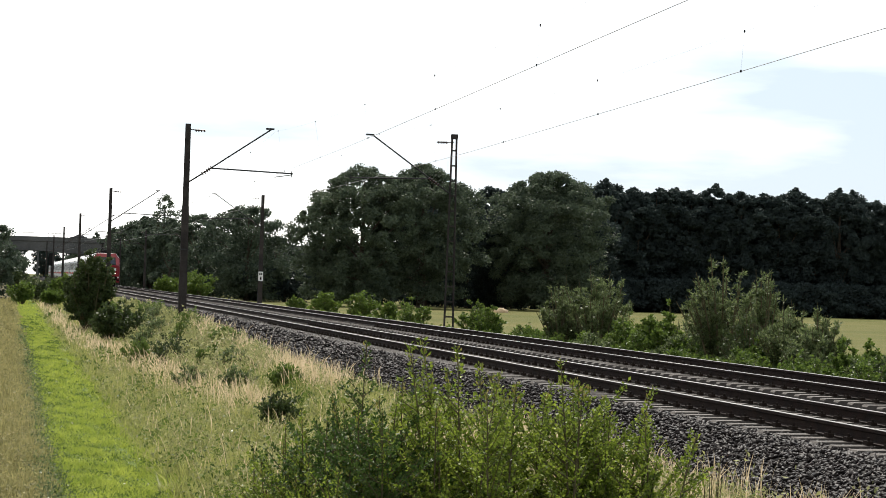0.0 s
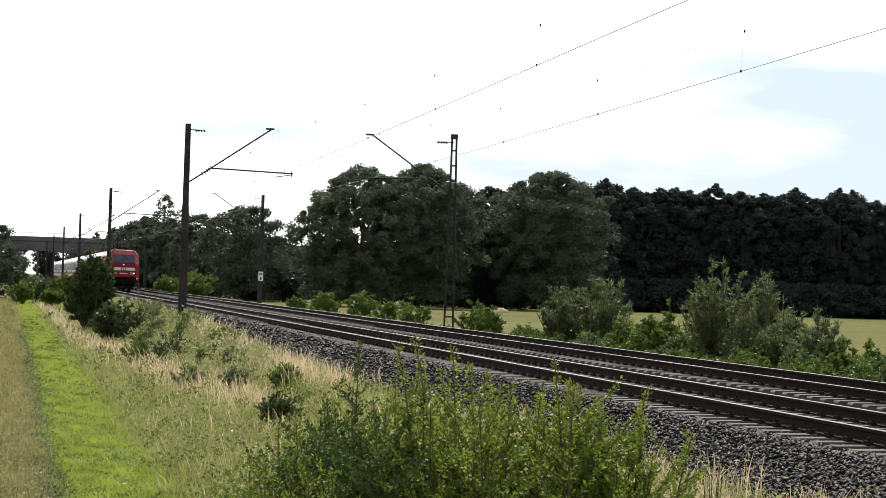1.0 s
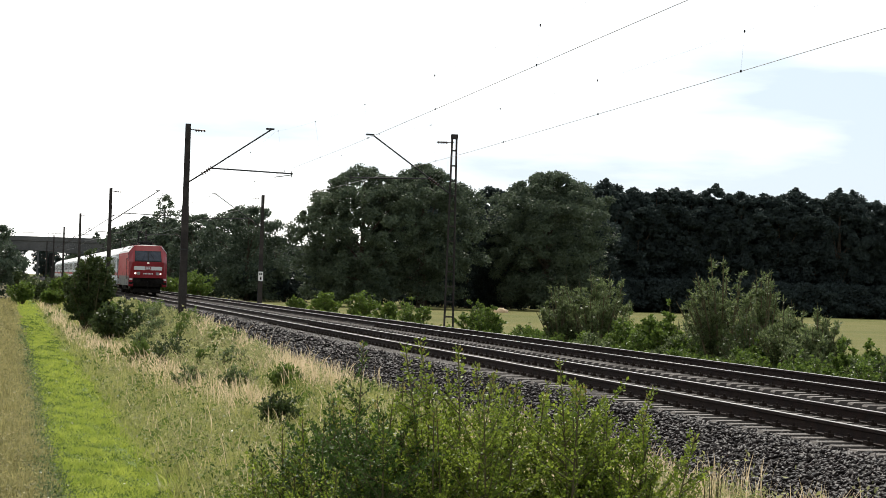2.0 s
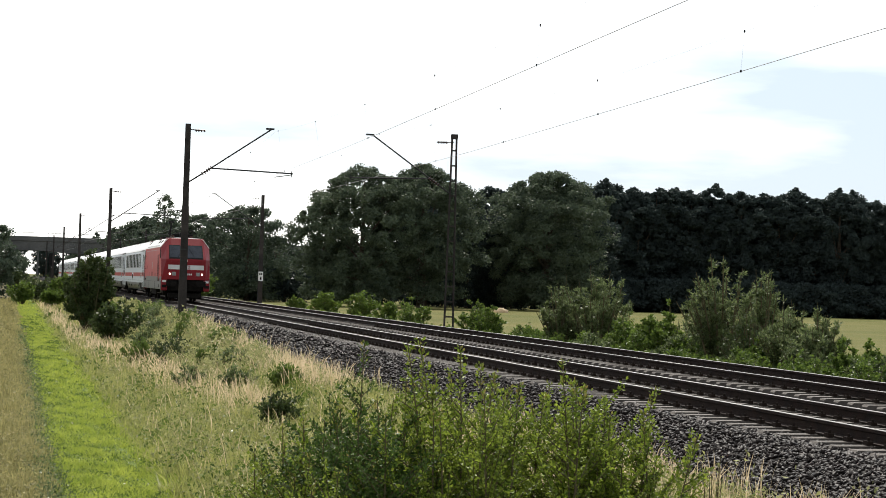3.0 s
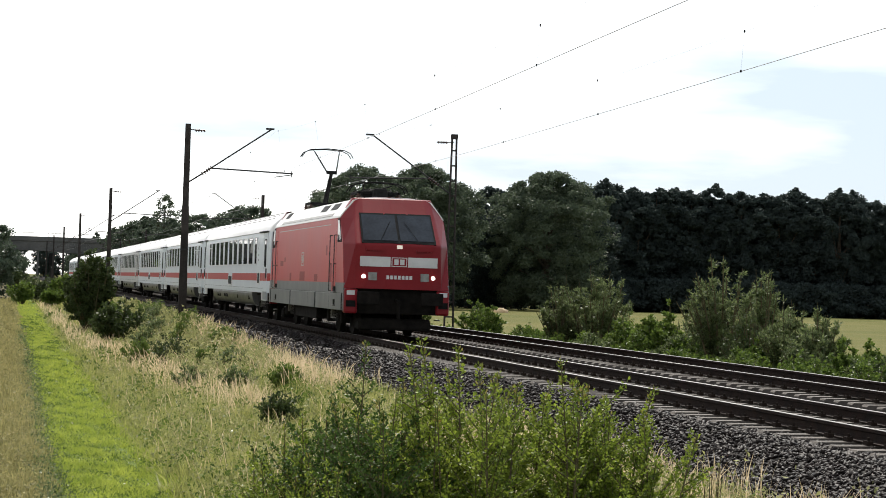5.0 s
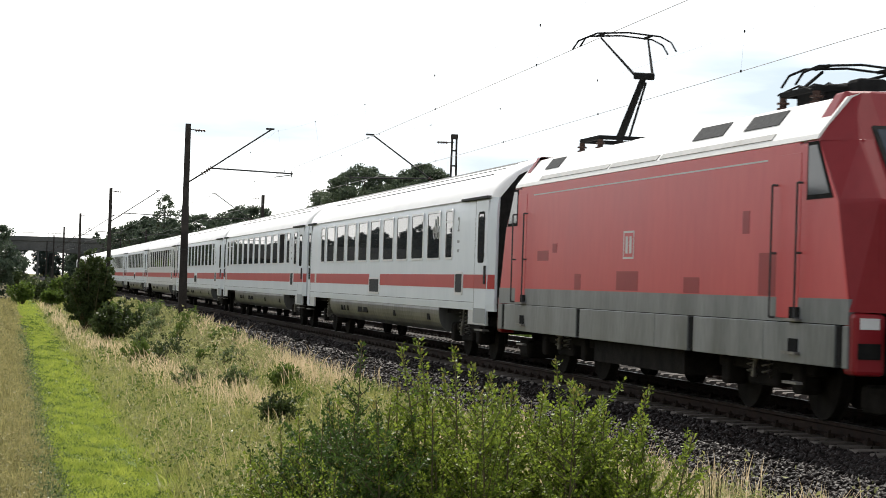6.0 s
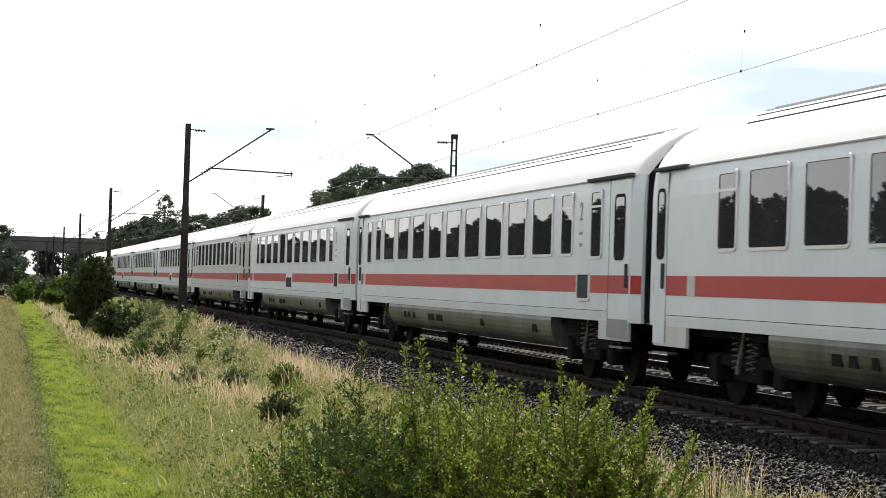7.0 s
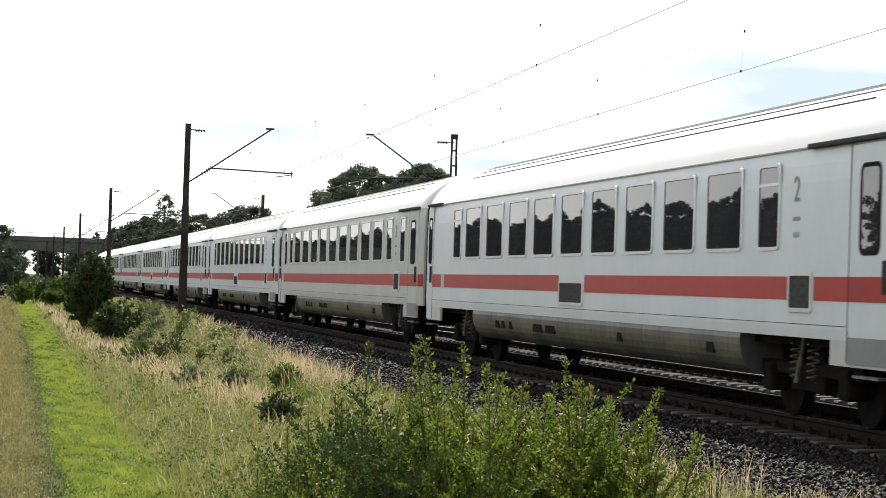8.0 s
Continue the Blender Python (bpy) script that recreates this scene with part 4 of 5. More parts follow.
def build_loco():
    lo = empty("electric_locomotive", "red electric locomotive with white roof and grey skirt", "locomotive")
    for s in (-1, 1):
        def plate(x0, x1, z0, z1, t=0.0, y=1.45):
            a, b = sorted((s * (y - 0.05), s * (y + t)))
            return boxes((x0, x1, a, b, z0, z1))
        part("side_panel", plate(2.55, 16.55, 1.44, 3.22), M_RED_LIT, lo, "red flat side panel in a lighter, sky-lit tone")
        part("upper_cab_side", plate(2.4, 2.549, 1.44, 3.2, -0.002), M_RED_LIT, lo)
        part("side_skirt", boxes(*[(a, b, *sorted((s * 1.38, s * 1.452)), 1.16, 1.44) for a, b in ((0.92, 18.18),)]), M_LGREY, lo, "grey lower side band")
        pl = [(0.92, 1.24), (1.44, 6.62), (6.84, 10.97), (10.99, 12.5), (12.74, 15.49), (15.51, 17.82), (18.04, 18.2)]
        for a, b in pl:
            part("skirt_panel", boxes((a, b, *sorted((s * 1.39, s * 1.462)), 0.69, 1.15), bevel=0.008), M_LGREY, lo)
        part("skirt_slot", boxes(*[(a, a + 0.14, *sorted((s * 1.41, s * 1.456)), 0.72, 1.14) for a in (1.27, 6.66, 12.55, 17.86)]), M_BLACK, lo)
        part("white_trim", boxes((3.45, 15.46, *sorted((s * 1.44, s * 1.454)), 3.05, 3.07)), M_WBAND, lo, "thin white line")
        # sloped roof side with grey air strips and dark hatches
        ra, rb = (s * 1.45, 3.23), (s * 1.10, 3.72)
        pr = [ra, (s * 1.43, 3.29), rb, (s * 0.9, 3.78), (s * 0.9, 3.5), (s * 1.35, 3.2)]
        part("roof_side", loft(bmesh.new(), along(pr, (2.0, 17.10)), closed=True, caps=True), M_LROOF, lo, "white sloped roof side")

        def on_slope(xa, xb, ta, tb, o=0.012):
            def q(t, e):
                return (s * (1.43 - 0.33 * t) + s * 0.79 * e, 3.29 + 0.43 * t + 0.61 * e)
            return loft(bmesh.new(), along([q(ta, -0.02), q(ta, o), q(tb, o), q(tb, -0.02)], (xa, xb)), closed=True, caps=True)
        for xa, xb in ((3.7, 8.08), (8.2, 10.7), (10.85, 15.5)):
            part("air_intake", on_slope(xa, xb, 0.03, 0.20), M_ROOFGREY, lo, "grey intake strip")
        for xa, xb in ((3.45, 4.4), (11.85, 13.15), (14.0, 15.3)):
            part("roof_hatch", on_slope(xa, xb, 0.50, 0.92), M_GRILLE, lo, "dark roof hatch")
        # door, handrails and steps
        for xd in (16.26, 2.6):
            d = part("cab_door", boxes((xd - 0.36, xd + 0.36, *sorted((s * 1.44, s * 1.456)), 1.2, 3.1), bevel=0.005), M_RED_LIT, lo)
            for e in (-0.42, 0.42):
                part("handrail", rods([((xd + e, s * 1.52, 1.2), (xd + e, s * 1.52, 2.75))] + [((xd + e, s * 1.45, z), (xd + e, s * 1.52, z)) for z in (1.2, 1.95, 2.75)], 0.013), M_GRILLE, d)
            for za, zb in ((1.2, 1.33), (0.82, 0.97)):
                part("door_step", boxes((xd + 0.12, xd + 0.42, *sorted((s * 1.40, s * 1.474)), za, zb)), M_BLACK, d)
            for za, reach in ((1.17, 1.53), (0.79, 1.53), (0.45, 1.5)):
                part("step_plate", boxes((xd + 0.05, xd + 0.5, *sorted((s * 1.42, s * reach)), za, za + 0.03)), M_SPRING, d)
        # cab side window, wider at the foot
        for fl in (False, True):
            pts = [(16.87, 2.6), (17.54, 2.6), (17.12, 3.16), (16.87, 3.16)]
            pts2 = [(16.82, 2.55), (17.64, 2.55), (17.14, 3.2), (16.82, 3.2)]
            if fl:
                pts, pts2 = [(19.1 - x, z) for x, z in pts], [(19.1 - x, z) for x, z in pts2]
            w = part("cab_side_window", loft(bmesh.new(), [[(x, s * 1.40, z) for x, z in pts2], [(x, s * 1.458, z) for x, z in pts2]], closed=True, caps=True), M_RUBBER, lo)
            part("pane", loft(bmesh.new(), [[(x, s * 1.44, z) for x, z in pts], [(x, s * 1.464, z) for x, z in pts]], closed=True, caps=True), M_SCREEN, w, "dark cab side glass")
        yl = sorted((s * 1.44, s * 1.453))
        part("logo_plate", boxes((9.22, 9.78, *yl, 2.30, 2.33), (9.22, 9.78, *yl, 1.92, 1.95), (9.22, 9.26, *yl, 1.95, 2.30), (9.74, 9.78, *yl, 1.95, 2.30), (9.34, 9.46, *yl, 2.0, 2.25), (9.54, 9.66, *yl, 2.0, 2.25)), M_WBAND, lo, "pale outlined mark")
        for xa, xb, za, zb in ((6.41, 6.8, 1.45, 1.70), (8.89, 10.04, 1.46, 1.74), (12.23, 12.92, 1.45, 1.66), (15.24, 15.84, 1.45, 1.96), (14.6, 14.86, 2.2, 2.48), (3.84, 4.62, 1.92, 2.09), (4.9, 5.2, 2.05, 2.2)):
            part("paint_patch", boxes((xa, xb, *sorted((s * 1.44, s * 1.4525)), za, zb)), M_PATCH, lo, "darker repainted patch")
    # roof
    part("roof", loft(bmesh.new(), along([(-0.92, 3.6), (-0.92, 3.775), (-0.5, 3.83), (0.5, 3.83), (0.92, 3.775), (0.92, 3.6)], (2.2, 16.95)), closed=True, caps=True), M_LROOF, lo, "white flat roof")
    for xa, xb, w, h in ((6.1, 7.6, 0.5, 3.9), (8.2, 9.2, 0.5, 3.88), (9.6, 11.9, 0.5, 3.87)):
        part("roof_equipment", boxes((xa, xb, -w, w, 3.8, h), bevel=0.04), M_LROOF, lo)
    part("roof_conductor", rods([((5.0, 0.3, 3.95), (14.0, 0.3, 3.95))] + [((x, 0.3, 3.8), (x, 0.3, 3.95)) for x in (5.2, 8, 11, 13.8)], 0.02), M_BLACK, lo)
    build_pantograph(lo, 3.9, True, 1)
    build_pantograph(lo, 14.1, False, -1)
    # cabs
    for fl in (False, True):
        rings = [cab_ring(row, fl) for row in CAB]
        bm = loft(bmesh.new(), rings)
        bm.verts.ensure_lookup_table()
        bm.faces.new([v for v in bm.verts[-10:]])
        bmesh.ops.recalc_face_normals(bm, faces=bm.faces)
        sharp = [e for e in bm.edges if len(e.link_faces) == 2 and e.calc_face_angle() > 0.3 and e.calc_length() > 0.2]
        bmesh.ops.bevel(bm, geom=sharp, offset=0.035, segments=2, affect="EDGES", profile=0.5)
        cab = part("cab", bm, M_RED_SHADE, lo, "red angular driving cab, its front in a shaded tone")
        # sideways cab faces get the lit red, the rest keeps the painted-in shade
        cab.data.materials.append(M_RED_LIT)
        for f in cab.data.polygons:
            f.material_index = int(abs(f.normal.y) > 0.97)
        part("windscreen_surround", front_panel([(-1.02, 2.53), (1.02, 2.53), (0.99, 3.36), (-0.99, 3.36)], 0.012, 0.03, fl), M_RUBBER, cab)
        for q in (-1, 1):
            a, b = sorted((q * 0.035, q * 0.97))
            ta, tb = sorted((q * 0.035, q * 0.95))
            pane = part("windscreen", front_panel([(a, 2.60), (b, 2.60), (tb, 3.31), (ta, 3.31)], 0.022, 0.02, fl), M_SCREEN, cab, "dark windscreen pane")
            part("wiper", rods([(on_front(q * 0.5, 2.60, 0.05, fl), on_front(q * 0.2, 3.1, 0.05, fl))], 0.007), M_BLACK, pane)
            a, b = sorted((q * 0.24, q * 1.06))
            part("white_band", front_panel([(a, 1.90), (b, 1.90), (b, 2.17), (a, 2.17)], 0.008, 0.02, fl), M_WBAND, cab, "white painted band")
            lamp = bmesh.new()
            c = Vector(on_front(q * 0.95, 1.63, 0.0, fl))
            ax = -1 if fl else 1
            rod(lamp, c - Vector((0.05 * ax, 0, 0)), c + Vector((0.03 * ax, 0, 0)), 0.06, 0.055, 18)
            part("headlight", lamp, M_LAMP if not fl else M_LAMPOFF, cab, "lit round headlight" if not fl else "")
            part("marker_lamp", front_panel([(min(q * 0.6, q * 0.83), 1.53), (max(q * 0.6, q * 0.83), 1.53), (max(q * 0.6, q * 0.83), 1.74), (min(q * 0.6, q * 0.83), 1.74)], 0.02, 0.04, fl), M_LAMPOFF, cab, "dull marker lamp glass")
            part("cab_step", front_panel([(min(q * 0.45, q * 0.9), 2.33), (max(q * 0.45, q * 0.9), 2.33), (max(q * 0.45, q * 0.9), 2.37), (min(q * 0.45, q * 0.9), 2.37)], 0.05, 0.06, fl), M_RED_SHADE, cab)
            # lower corner with step and buffer
            def bx(xa, xb):
                return (19.1 - xb, 19.1 - xa) if fl else (xa, xb)
            ya, yb = sorted((q * 1.08, q * 1.44))
            part("corner_skirt", boxes((*bx(18.0, 18.34), ya, yb, 0.62, 1.29), bevel=0.05), M_RED_SHADE, cab, "red lower corner of the cab")
            part("corner_recess", boxes((*bx(18.2, 18.35), *sorted((q * 1.14, q * 1.40)), 0.80, 0.97)), M_BLACK, cab)
            part("corner_mark", boxes((*bx(18.2, 18.345), *sorted((q * 1.16, q * 1.38)), 1.12, 1.24)), M_WBAND, cab)
            bf = bmesh.new()
            rod(bf, (bx(18.3, 18.8)[0], q * 0.875, 1.05), (bx(18.3, 18.8)[1], q * 0.875, 1.05), 0.13, seg=14)
            xe = bx(18.8, 18.86)
            box(bf, *xe, q * 0.875 - 0.3, q * 0.875 + 0.3, 0.88, 1.22, 0.02)
            part("buffer", bf, M_UNDER, cab, "black rectangular buffer")
        part("top_lamp", front_panel([(-0.075, 2.39), (0.075, 2.39), (0.075, 2.49), (-0.075, 2.49)], 0.015, 0.03, fl), M_LAMPDIM if not fl else M_LAMPOFF, cab, "upper headlight")
        part("logo_plate", front_panel([(-0.21, 1.91), (0.21, 1.91), (0.21, 2.16), (-0.21, 2.16)], 0.010, 0.02, fl), M_WBAND, cab, "white plate with red shapes")
        part("logo_field", front_panel([(-0.19, 1.93), (0.19, 1.93), (0.19, 2.14), (-0.19, 2.14)], 0.013, 0.02, fl), M_RED_SHADE, cab)
        for y0, y1 in ((-0.14, -0.02), (0.02, 0.14)):
            part("logo_shape", front_panel([(y0, 1.96), (y1, 1.96), (y1, 2.11), (y0, 2.11)], 0.016, 0.02, fl), M_WBAND, cab)
        for k in range(7):
            y = -0.34 + 0.105 * k
            part("number_bar", front_panel([(y, 1.57), (y + 0.075, 1.57), (y + 0.075, 1.67), (y, 1.67)], 0.008, 0.012, fl), M_WBAND, cab)
        b0, b1 = (17.5, 18.25) if not fl else (0.85, 1.6)
        part("buffer_beam", boxes((b0, b1, -1.2, 1.2, 0.62, 1.3), bevel=0.03), M_UNDER, cab)
        part("snow_plough", boxes((b0 - 0.1, b1 - 0.15, -1.0, 1.0, 0.18, 0.5), bevel=0.08), M_UNDER, cab)
        part("coupling", rods([((18.2 if not fl else 0.9, 0, 1.0), (18.75 if not fl else 0.35, 0, 0.95)), ((18.6 if not fl else 0.5, 0, 0.98), (18.6 if not fl else 0.5, 0, 0.5))], 0.05), M_UNDER, cab)
    part("underframe", boxes((1.4, 17.7, -1.25, 1.25, 0.72, 1.2), (7.2, 11.9, -1.3, 1.3, 0.35, 0.75)), M_UNDER, lo)
    for xc in (4.6, 14.5):
        bogie_parts(lo, xc, 2.65, 0.6, LPROTO)
    return lo


# ---- vehicles on the bridge ----
def build_car(label, van):
    """A road vehicle, length along y, origin between the wheels on the road."""
    car = empty("van" if van else "car", label, "van" if van else "car")
    L, W, H = (2.6, 0.95, 2.1) if van else (2.1, 0.88, 1.42)
    low = 0.35
    if van:
        side = [(-L, low), (-L, 1.9), (-L + 0.25, H), (1.2, H), (1.7, 1.3), (L, 1.05), (L, low)]
        glass = [(0.55, 1.25), (0.55, 1.9), (1.1, 1.9), (1.5, 1.25)]
    else:
        side = [(-L, low), (-L, 0.95), (-1.5, 1.0), (-0.95, H), (0.45, H), (1.1, 0.95), (L, 0.8), (L, low)]
        glass = [(-1.25, 0.98), (-0.85, 1.34), (0.38, 1.34), (0.9, 0.98)]
    rings = [[(x * k, y, z) for y, z in side] for x, k in ((-W, 1), (-W * 0.4, 1), (W * 0.4, 1), (W, 1))]
    body = part("body", loft(bmesh.new(), rings, closed=True, caps=True), M_CARPAINT, car)
    for sx in (-1, 1):
        part("side_glass", loft(bmesh.new(), [[(sx * (W - 0.02), y, z) for y, z in glass], [(sx * (W + 0.008), y, z) for y, z in glass]], closed=True, caps=True), M_GLASS, body)
        for y in (-L * 0.62, L * 0.62):
            w = part("wheel", rod(bmesh.new(), (sx * (W - 0.2), y, 0.32), (sx * (W + 0.02), y, 0.32), 0.32, seg=16), M_RUBBER, car)
            part("rim", rod(bmesh.new(), (sx * (W + 0.0), y, 0.32), (sx * (W + 0.03), y, 0.32), 0.19, seg=12), M_STEEL, w)
    return car


car = build_car("small dark car driving over the bridge", False)
van = build_car("dark van driving over the bridge", True)
loco = build_loco()
coaches = []
for i in range(10):
    b = i % 2 == 1
    lab = "light grey passenger coach with red stripe and tinted windows"
    if i == 0:
        lab = "light grey coach with red stripe and bicycle sign"
    if i == 3:
        lab = "dull grey passenger coach with red stripe"
    coaches.append(build_coach("B" if b else "A", M_COACH_D if i == 3 else M_COACH, lab, bike=i == 0))


# ---- plants ----
def unit(n, r):
    v = r.normal(size=(n, 3))
    return v / np.linalg.norm(v, axis=1)[:, None]


def leaf_quads(centres, axis, size, width, r, droop=0.25, flat=0.0):
    """Folded four-cornered leaves: each runs from its centre along axis; flat: how far their faces turn up."""
    n = len(centres)
    a = axis / np.linalg.norm(axis, axis=1)[:, None]
    b = np.cross(a, unit(n, r) * (1 - flat) + np.array([0.0, 0.0, flat]))
    b /= np.linalg.norm(b, axis=1)[:, None] + 1e-9
    c = np.cross(a, b)
    s = size[:, None]
    v = np.stack([centres - a * s * 0.5, centres + b * s * width * 0.5 + c * s * droop * 0.3, centres + a * s * 0.5, centres - b * s * width * 0.5 + c * s * droop * 0.3], 1)
    f = np.arange(n * 4).reshape(n, 4)
    return v.reshape(-1, 3), f


def crown_leaves(name, clumps, radii, per, size, material, parent, r, width=0.7):
    k = np.repeat(np.arange(len(clumps)), per)
    off = unit(len(k), r) * (r.random(len(k)) ** 0.6)[:, None] * radii[k][:, None] * np.array([1, 1, 0.72])
    c = clumps[k] + off
    ax = off + unit(len(k), r) * radii[k][:, None] * np.array([0.9, 0.9, 0.7])
    v, f = leaf_quads(c, ax, size * r.uniform(0.6, 1.3, len(k)), width, r, flat=0.3)
    return raw(name, v, f, material, parent)


def make_tree(name, label, h, w, material, seed, clumps=75, per=170, leaf=0.34, low=0.12, sparse=False, lump=1.0):
    r = np.random.default_rng(seed)
    tree = empty(name, label, "tree")
    bm = bmesh.new()
    rod(bm, (0, 0, -0.4), (r.normal(0, 0.2), r.normal(0, 0.2), h * 0.35), h * 0.03, h * 0.02, 9)
    top = Vector((0, 0, h * 0.33))
    rod(bm, top, (0, 0, h * 0.85), h * 0.02, h * 0.004, 7)
    # clump centres in an uneven rounded crown
    cs, rs = [], []
    lobes = [(r.uniform(0, 6.28), r.uniform(0.0, 0.62), r.uniform(0.35, 0.9)) for _ in range(7)]
    while len(cs) < clumps:
        t = r.uniform(low, 1.0)
        u = (t - low) / (1 - low)
        prof = math.sqrt(max(0.02, 1 - max(0.0, (u - 0.5) / 0.5) ** 3.6)) * (0.72 + 0.28 * min(1.0, u / 0.3))
        if sparse:
            prof *= 0.6
        a = r.uniform(0, 6.28)
        q = r.random() ** 0.45
        bulge = 0.72 + 0.28 * max(math.cos(a - l[0]) * (1 - abs(t - l[2])) for l in lobes)
        rad = w * 0.47 * prof * q * bulge
        cs.append((rad * math.cos(a), rad * math.sin(a), h * (0.03 + 0.94 * t) - (0.06 * h * q if t > 0.8 else 0)))
        rs.append(w * lump * r.uniform(0.085, 0.19) * (0.75 if t > 0.85 else 1) * (0.55 if sparse else 1))
    cs, rs = np.array(cs), np.array(rs)
    for i in r.choice(clumps, 14, replace=False):
        z0 = min(h * 0.7, max(h * 0.18, cs[i][2] * 0.55))
        rod(bm, (0, 0, z0), Vector(cs[i]), h * 0.009, h * 0.002, 5)
    part("trunk", bm, M_BARK, tree, "dark trunk with limbs")
    crown_leaves("crown", cs, rs, per, leaf, material, tree, r)
    return tree


def put(thing, x, y, rz=0.0):
    """A copy, slightly turned, standing on the ground."""
    return copy_thing(thing, pose(x, y, float(ground_z(x, y)), 0, 0, rz))


# solitary oaks before the wood
def stand(thing, x, y, rz=0.0):
    thing.matrix_basis = pose(x, y, float(ground_z(x, y)), 0, 0, rz)
    return thing


OAK = "broad dark green oak at the field's edge"
stand(make_tree("oak_tree", OAK, 18.3, 15.5, M_OAK, 11, 440, 150, 0.31, 0.05, lump=0.45), -270, 42.6)
stand(make_tree("oak_tree", OAK, 18.9, 17.5, M_OAK, 12, 540, 160, 0.31, 0.05, lump=0.42), -275, 51.0)
stand(make_tree("oak_tree", OAK, 19.5, 19.0, M_OAK, 13, 620, 165, 0.31, 0.02, lump=0.42), -285, 70.0)
stand(make_tree("oak_tree", "smaller dark green oak beside the large ones", 14.0, 9.0, M_OAK, 14, 200, 110, 0.33, 0.04, lump=0.6), -273, 38.4)
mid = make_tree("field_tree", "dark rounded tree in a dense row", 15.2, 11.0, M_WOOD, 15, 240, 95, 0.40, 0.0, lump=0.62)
tagged(mid, group="trees behind the oaks")
stand(mid, -292, 60.6)
put(mid, -291, 65.4, rz=70)
put(mid, -295, 77.5, rz=150)
put(mid, -300, 56.5, rz=200)

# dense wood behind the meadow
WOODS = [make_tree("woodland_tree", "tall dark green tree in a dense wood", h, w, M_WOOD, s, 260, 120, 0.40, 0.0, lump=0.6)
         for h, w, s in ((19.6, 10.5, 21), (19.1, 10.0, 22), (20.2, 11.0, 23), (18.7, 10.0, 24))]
r5 = np.random.default_rng(5)
for t in WOODS:
    tagged(t, group="trees of the wood")
slot = []
for k in range(52):
    slot.append((-318 + r5.normal(0, 2.0), 82 + 2.0 * k + r5.normal(0, 0.7)))
for k in range(22):
    slot.append((-332 + r5.normal(0, 3), 44 + 6.0 * k + r5.normal(0, 1.2)))
for k in range(14):
    slot.append((-345 + r5.normal(0, 3), 30 + 9.5 * k + r5.normal(0, 1.2)))
slot = [q for q in slot if q[1] > 62]
for i, (x, y) in enumerate(slot):
    if i < 4:
        stand(WOODS[i], x, y, r5.uniform(0, 360))
    else:
        put(WOODS[int(r5.integers(0, 4))], x, y, rz=r5.uniform(0, 360))
for k in range(13):
    put(mid, -900 + r5.normal(0, 8), -45 + 9 * k + r5.normal(0, 2), rz=r5.uniform(0, 360))
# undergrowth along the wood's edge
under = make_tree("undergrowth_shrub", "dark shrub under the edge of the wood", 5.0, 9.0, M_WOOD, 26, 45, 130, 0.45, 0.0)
tagged(under, group="undergrowth of the wood", category="shrub")
stand(under, -312, 84)
for k in range(1, 30):
    put(under, -311 + r5.normal(0, 1.5), 84 + 4.4 * k, rz=r5.uniform(0, 360))
for k in range(12):
    put(under, -306 + r5.normal(0, 2), 33 + 4.5 * k, rz=r5.uniform(0, 360))
# wood on the other side of the fields
for k in range(68):
    put(WOODS[k % 4], -1040 + 15.5 * k + r5.normal(0, 2), -92 + r5.normal(0, 3), rz=r5.uniform(0, 360))
    put(WOODS[(k + 1) % 4], -1034 + 15.5 * k + r5.normal(0, 2), -101 + r5.normal(0, 3), rz=r5.uniform(0, 360))
for k in range(32):
    put(WOODS[k % 4], -1540 + 15.5 * k + r5.normal(0, 2), -96 + r5.normal(0, 3), rz=r5.uniform(0, 360))
for k in range(16):
    put(WOODS[(k + 2) % 4], 260 + r5.normal(0, 5), -150 + 20 * k, rz=r5.uniform(0, 360))

# trees along the line towards the bridge
ALDER = "dark green alder close to the railway"
stand(make_tree("alder_tree", ALDER, 13.5, 15.0, M_ALDER, 31, 200, 120, 0.36, 0.02, lump=0.62), -300, 31.6)
stand(make_tree("alder_tree", ALDER, 12.3, 9.6, M_ALDER, 32, 130, 120, 0.36, 0.0, lump=0.7), -310, 25.9)
stand(make_tree("alder_tree", ALDER, 12.1, 7.7, M_ALDER, 33, 110, 120, 0.36, 0.0, lump=0.7), -330, 23.3)
stand(make_tree("alder_tree", "low dark alder beside a taller one", 9.7, 9.0, M_ALDER, 34, 110, 120, 0.36, 0.0, lump=0.7), -330, 39.0)
stand(make_tree("birch_tree", "tall airy birch with thin foliage", 18.8, 8.5, M_OAK, 35, 150, 26, 0.3, 0.4, True), -400, 26.9)
stand(make_tree("birch_tree", "airy birch with thin foliage", 15.8, 7.5, M_OAK, 36, 130, 26, 0.3, 0.35, True), -390, 29.2)
stand(make_tree("alder_tree", ALDER, 15.3, 13.8, M_ALDER, 37, 200, 120, 0.40, 0.0, lump=0.65), -450, 26.6)
for i, (x, y, h, w) in enumerate(((-345, 30.5, 9.6, 8.5), (-352, 21.6, 9.2, 7.0), (-340, 35.5, 9.0, 8.0), (-430, 22.4, 11.5, 8.0), (-480, 32.0, 13.0, 10.0), (-360, 26.0, 9.8, 8.0), (-470, 21.3, 11.0, 6.0))):
    stand(make_tree("alder_tree", "dense green tree along the railway", h * 1.18, w * 1.2, M_ALDER, 45 + i, 150, 110, 0.40, 0.0, lump=0.7), x, y)
stand(make_tree("bank_tree", "tree on the bank behind the bridge", 15.6, 7.0, M_ALDER, 38, 36, 110, 0.42, 0.2), -620, 22.3)
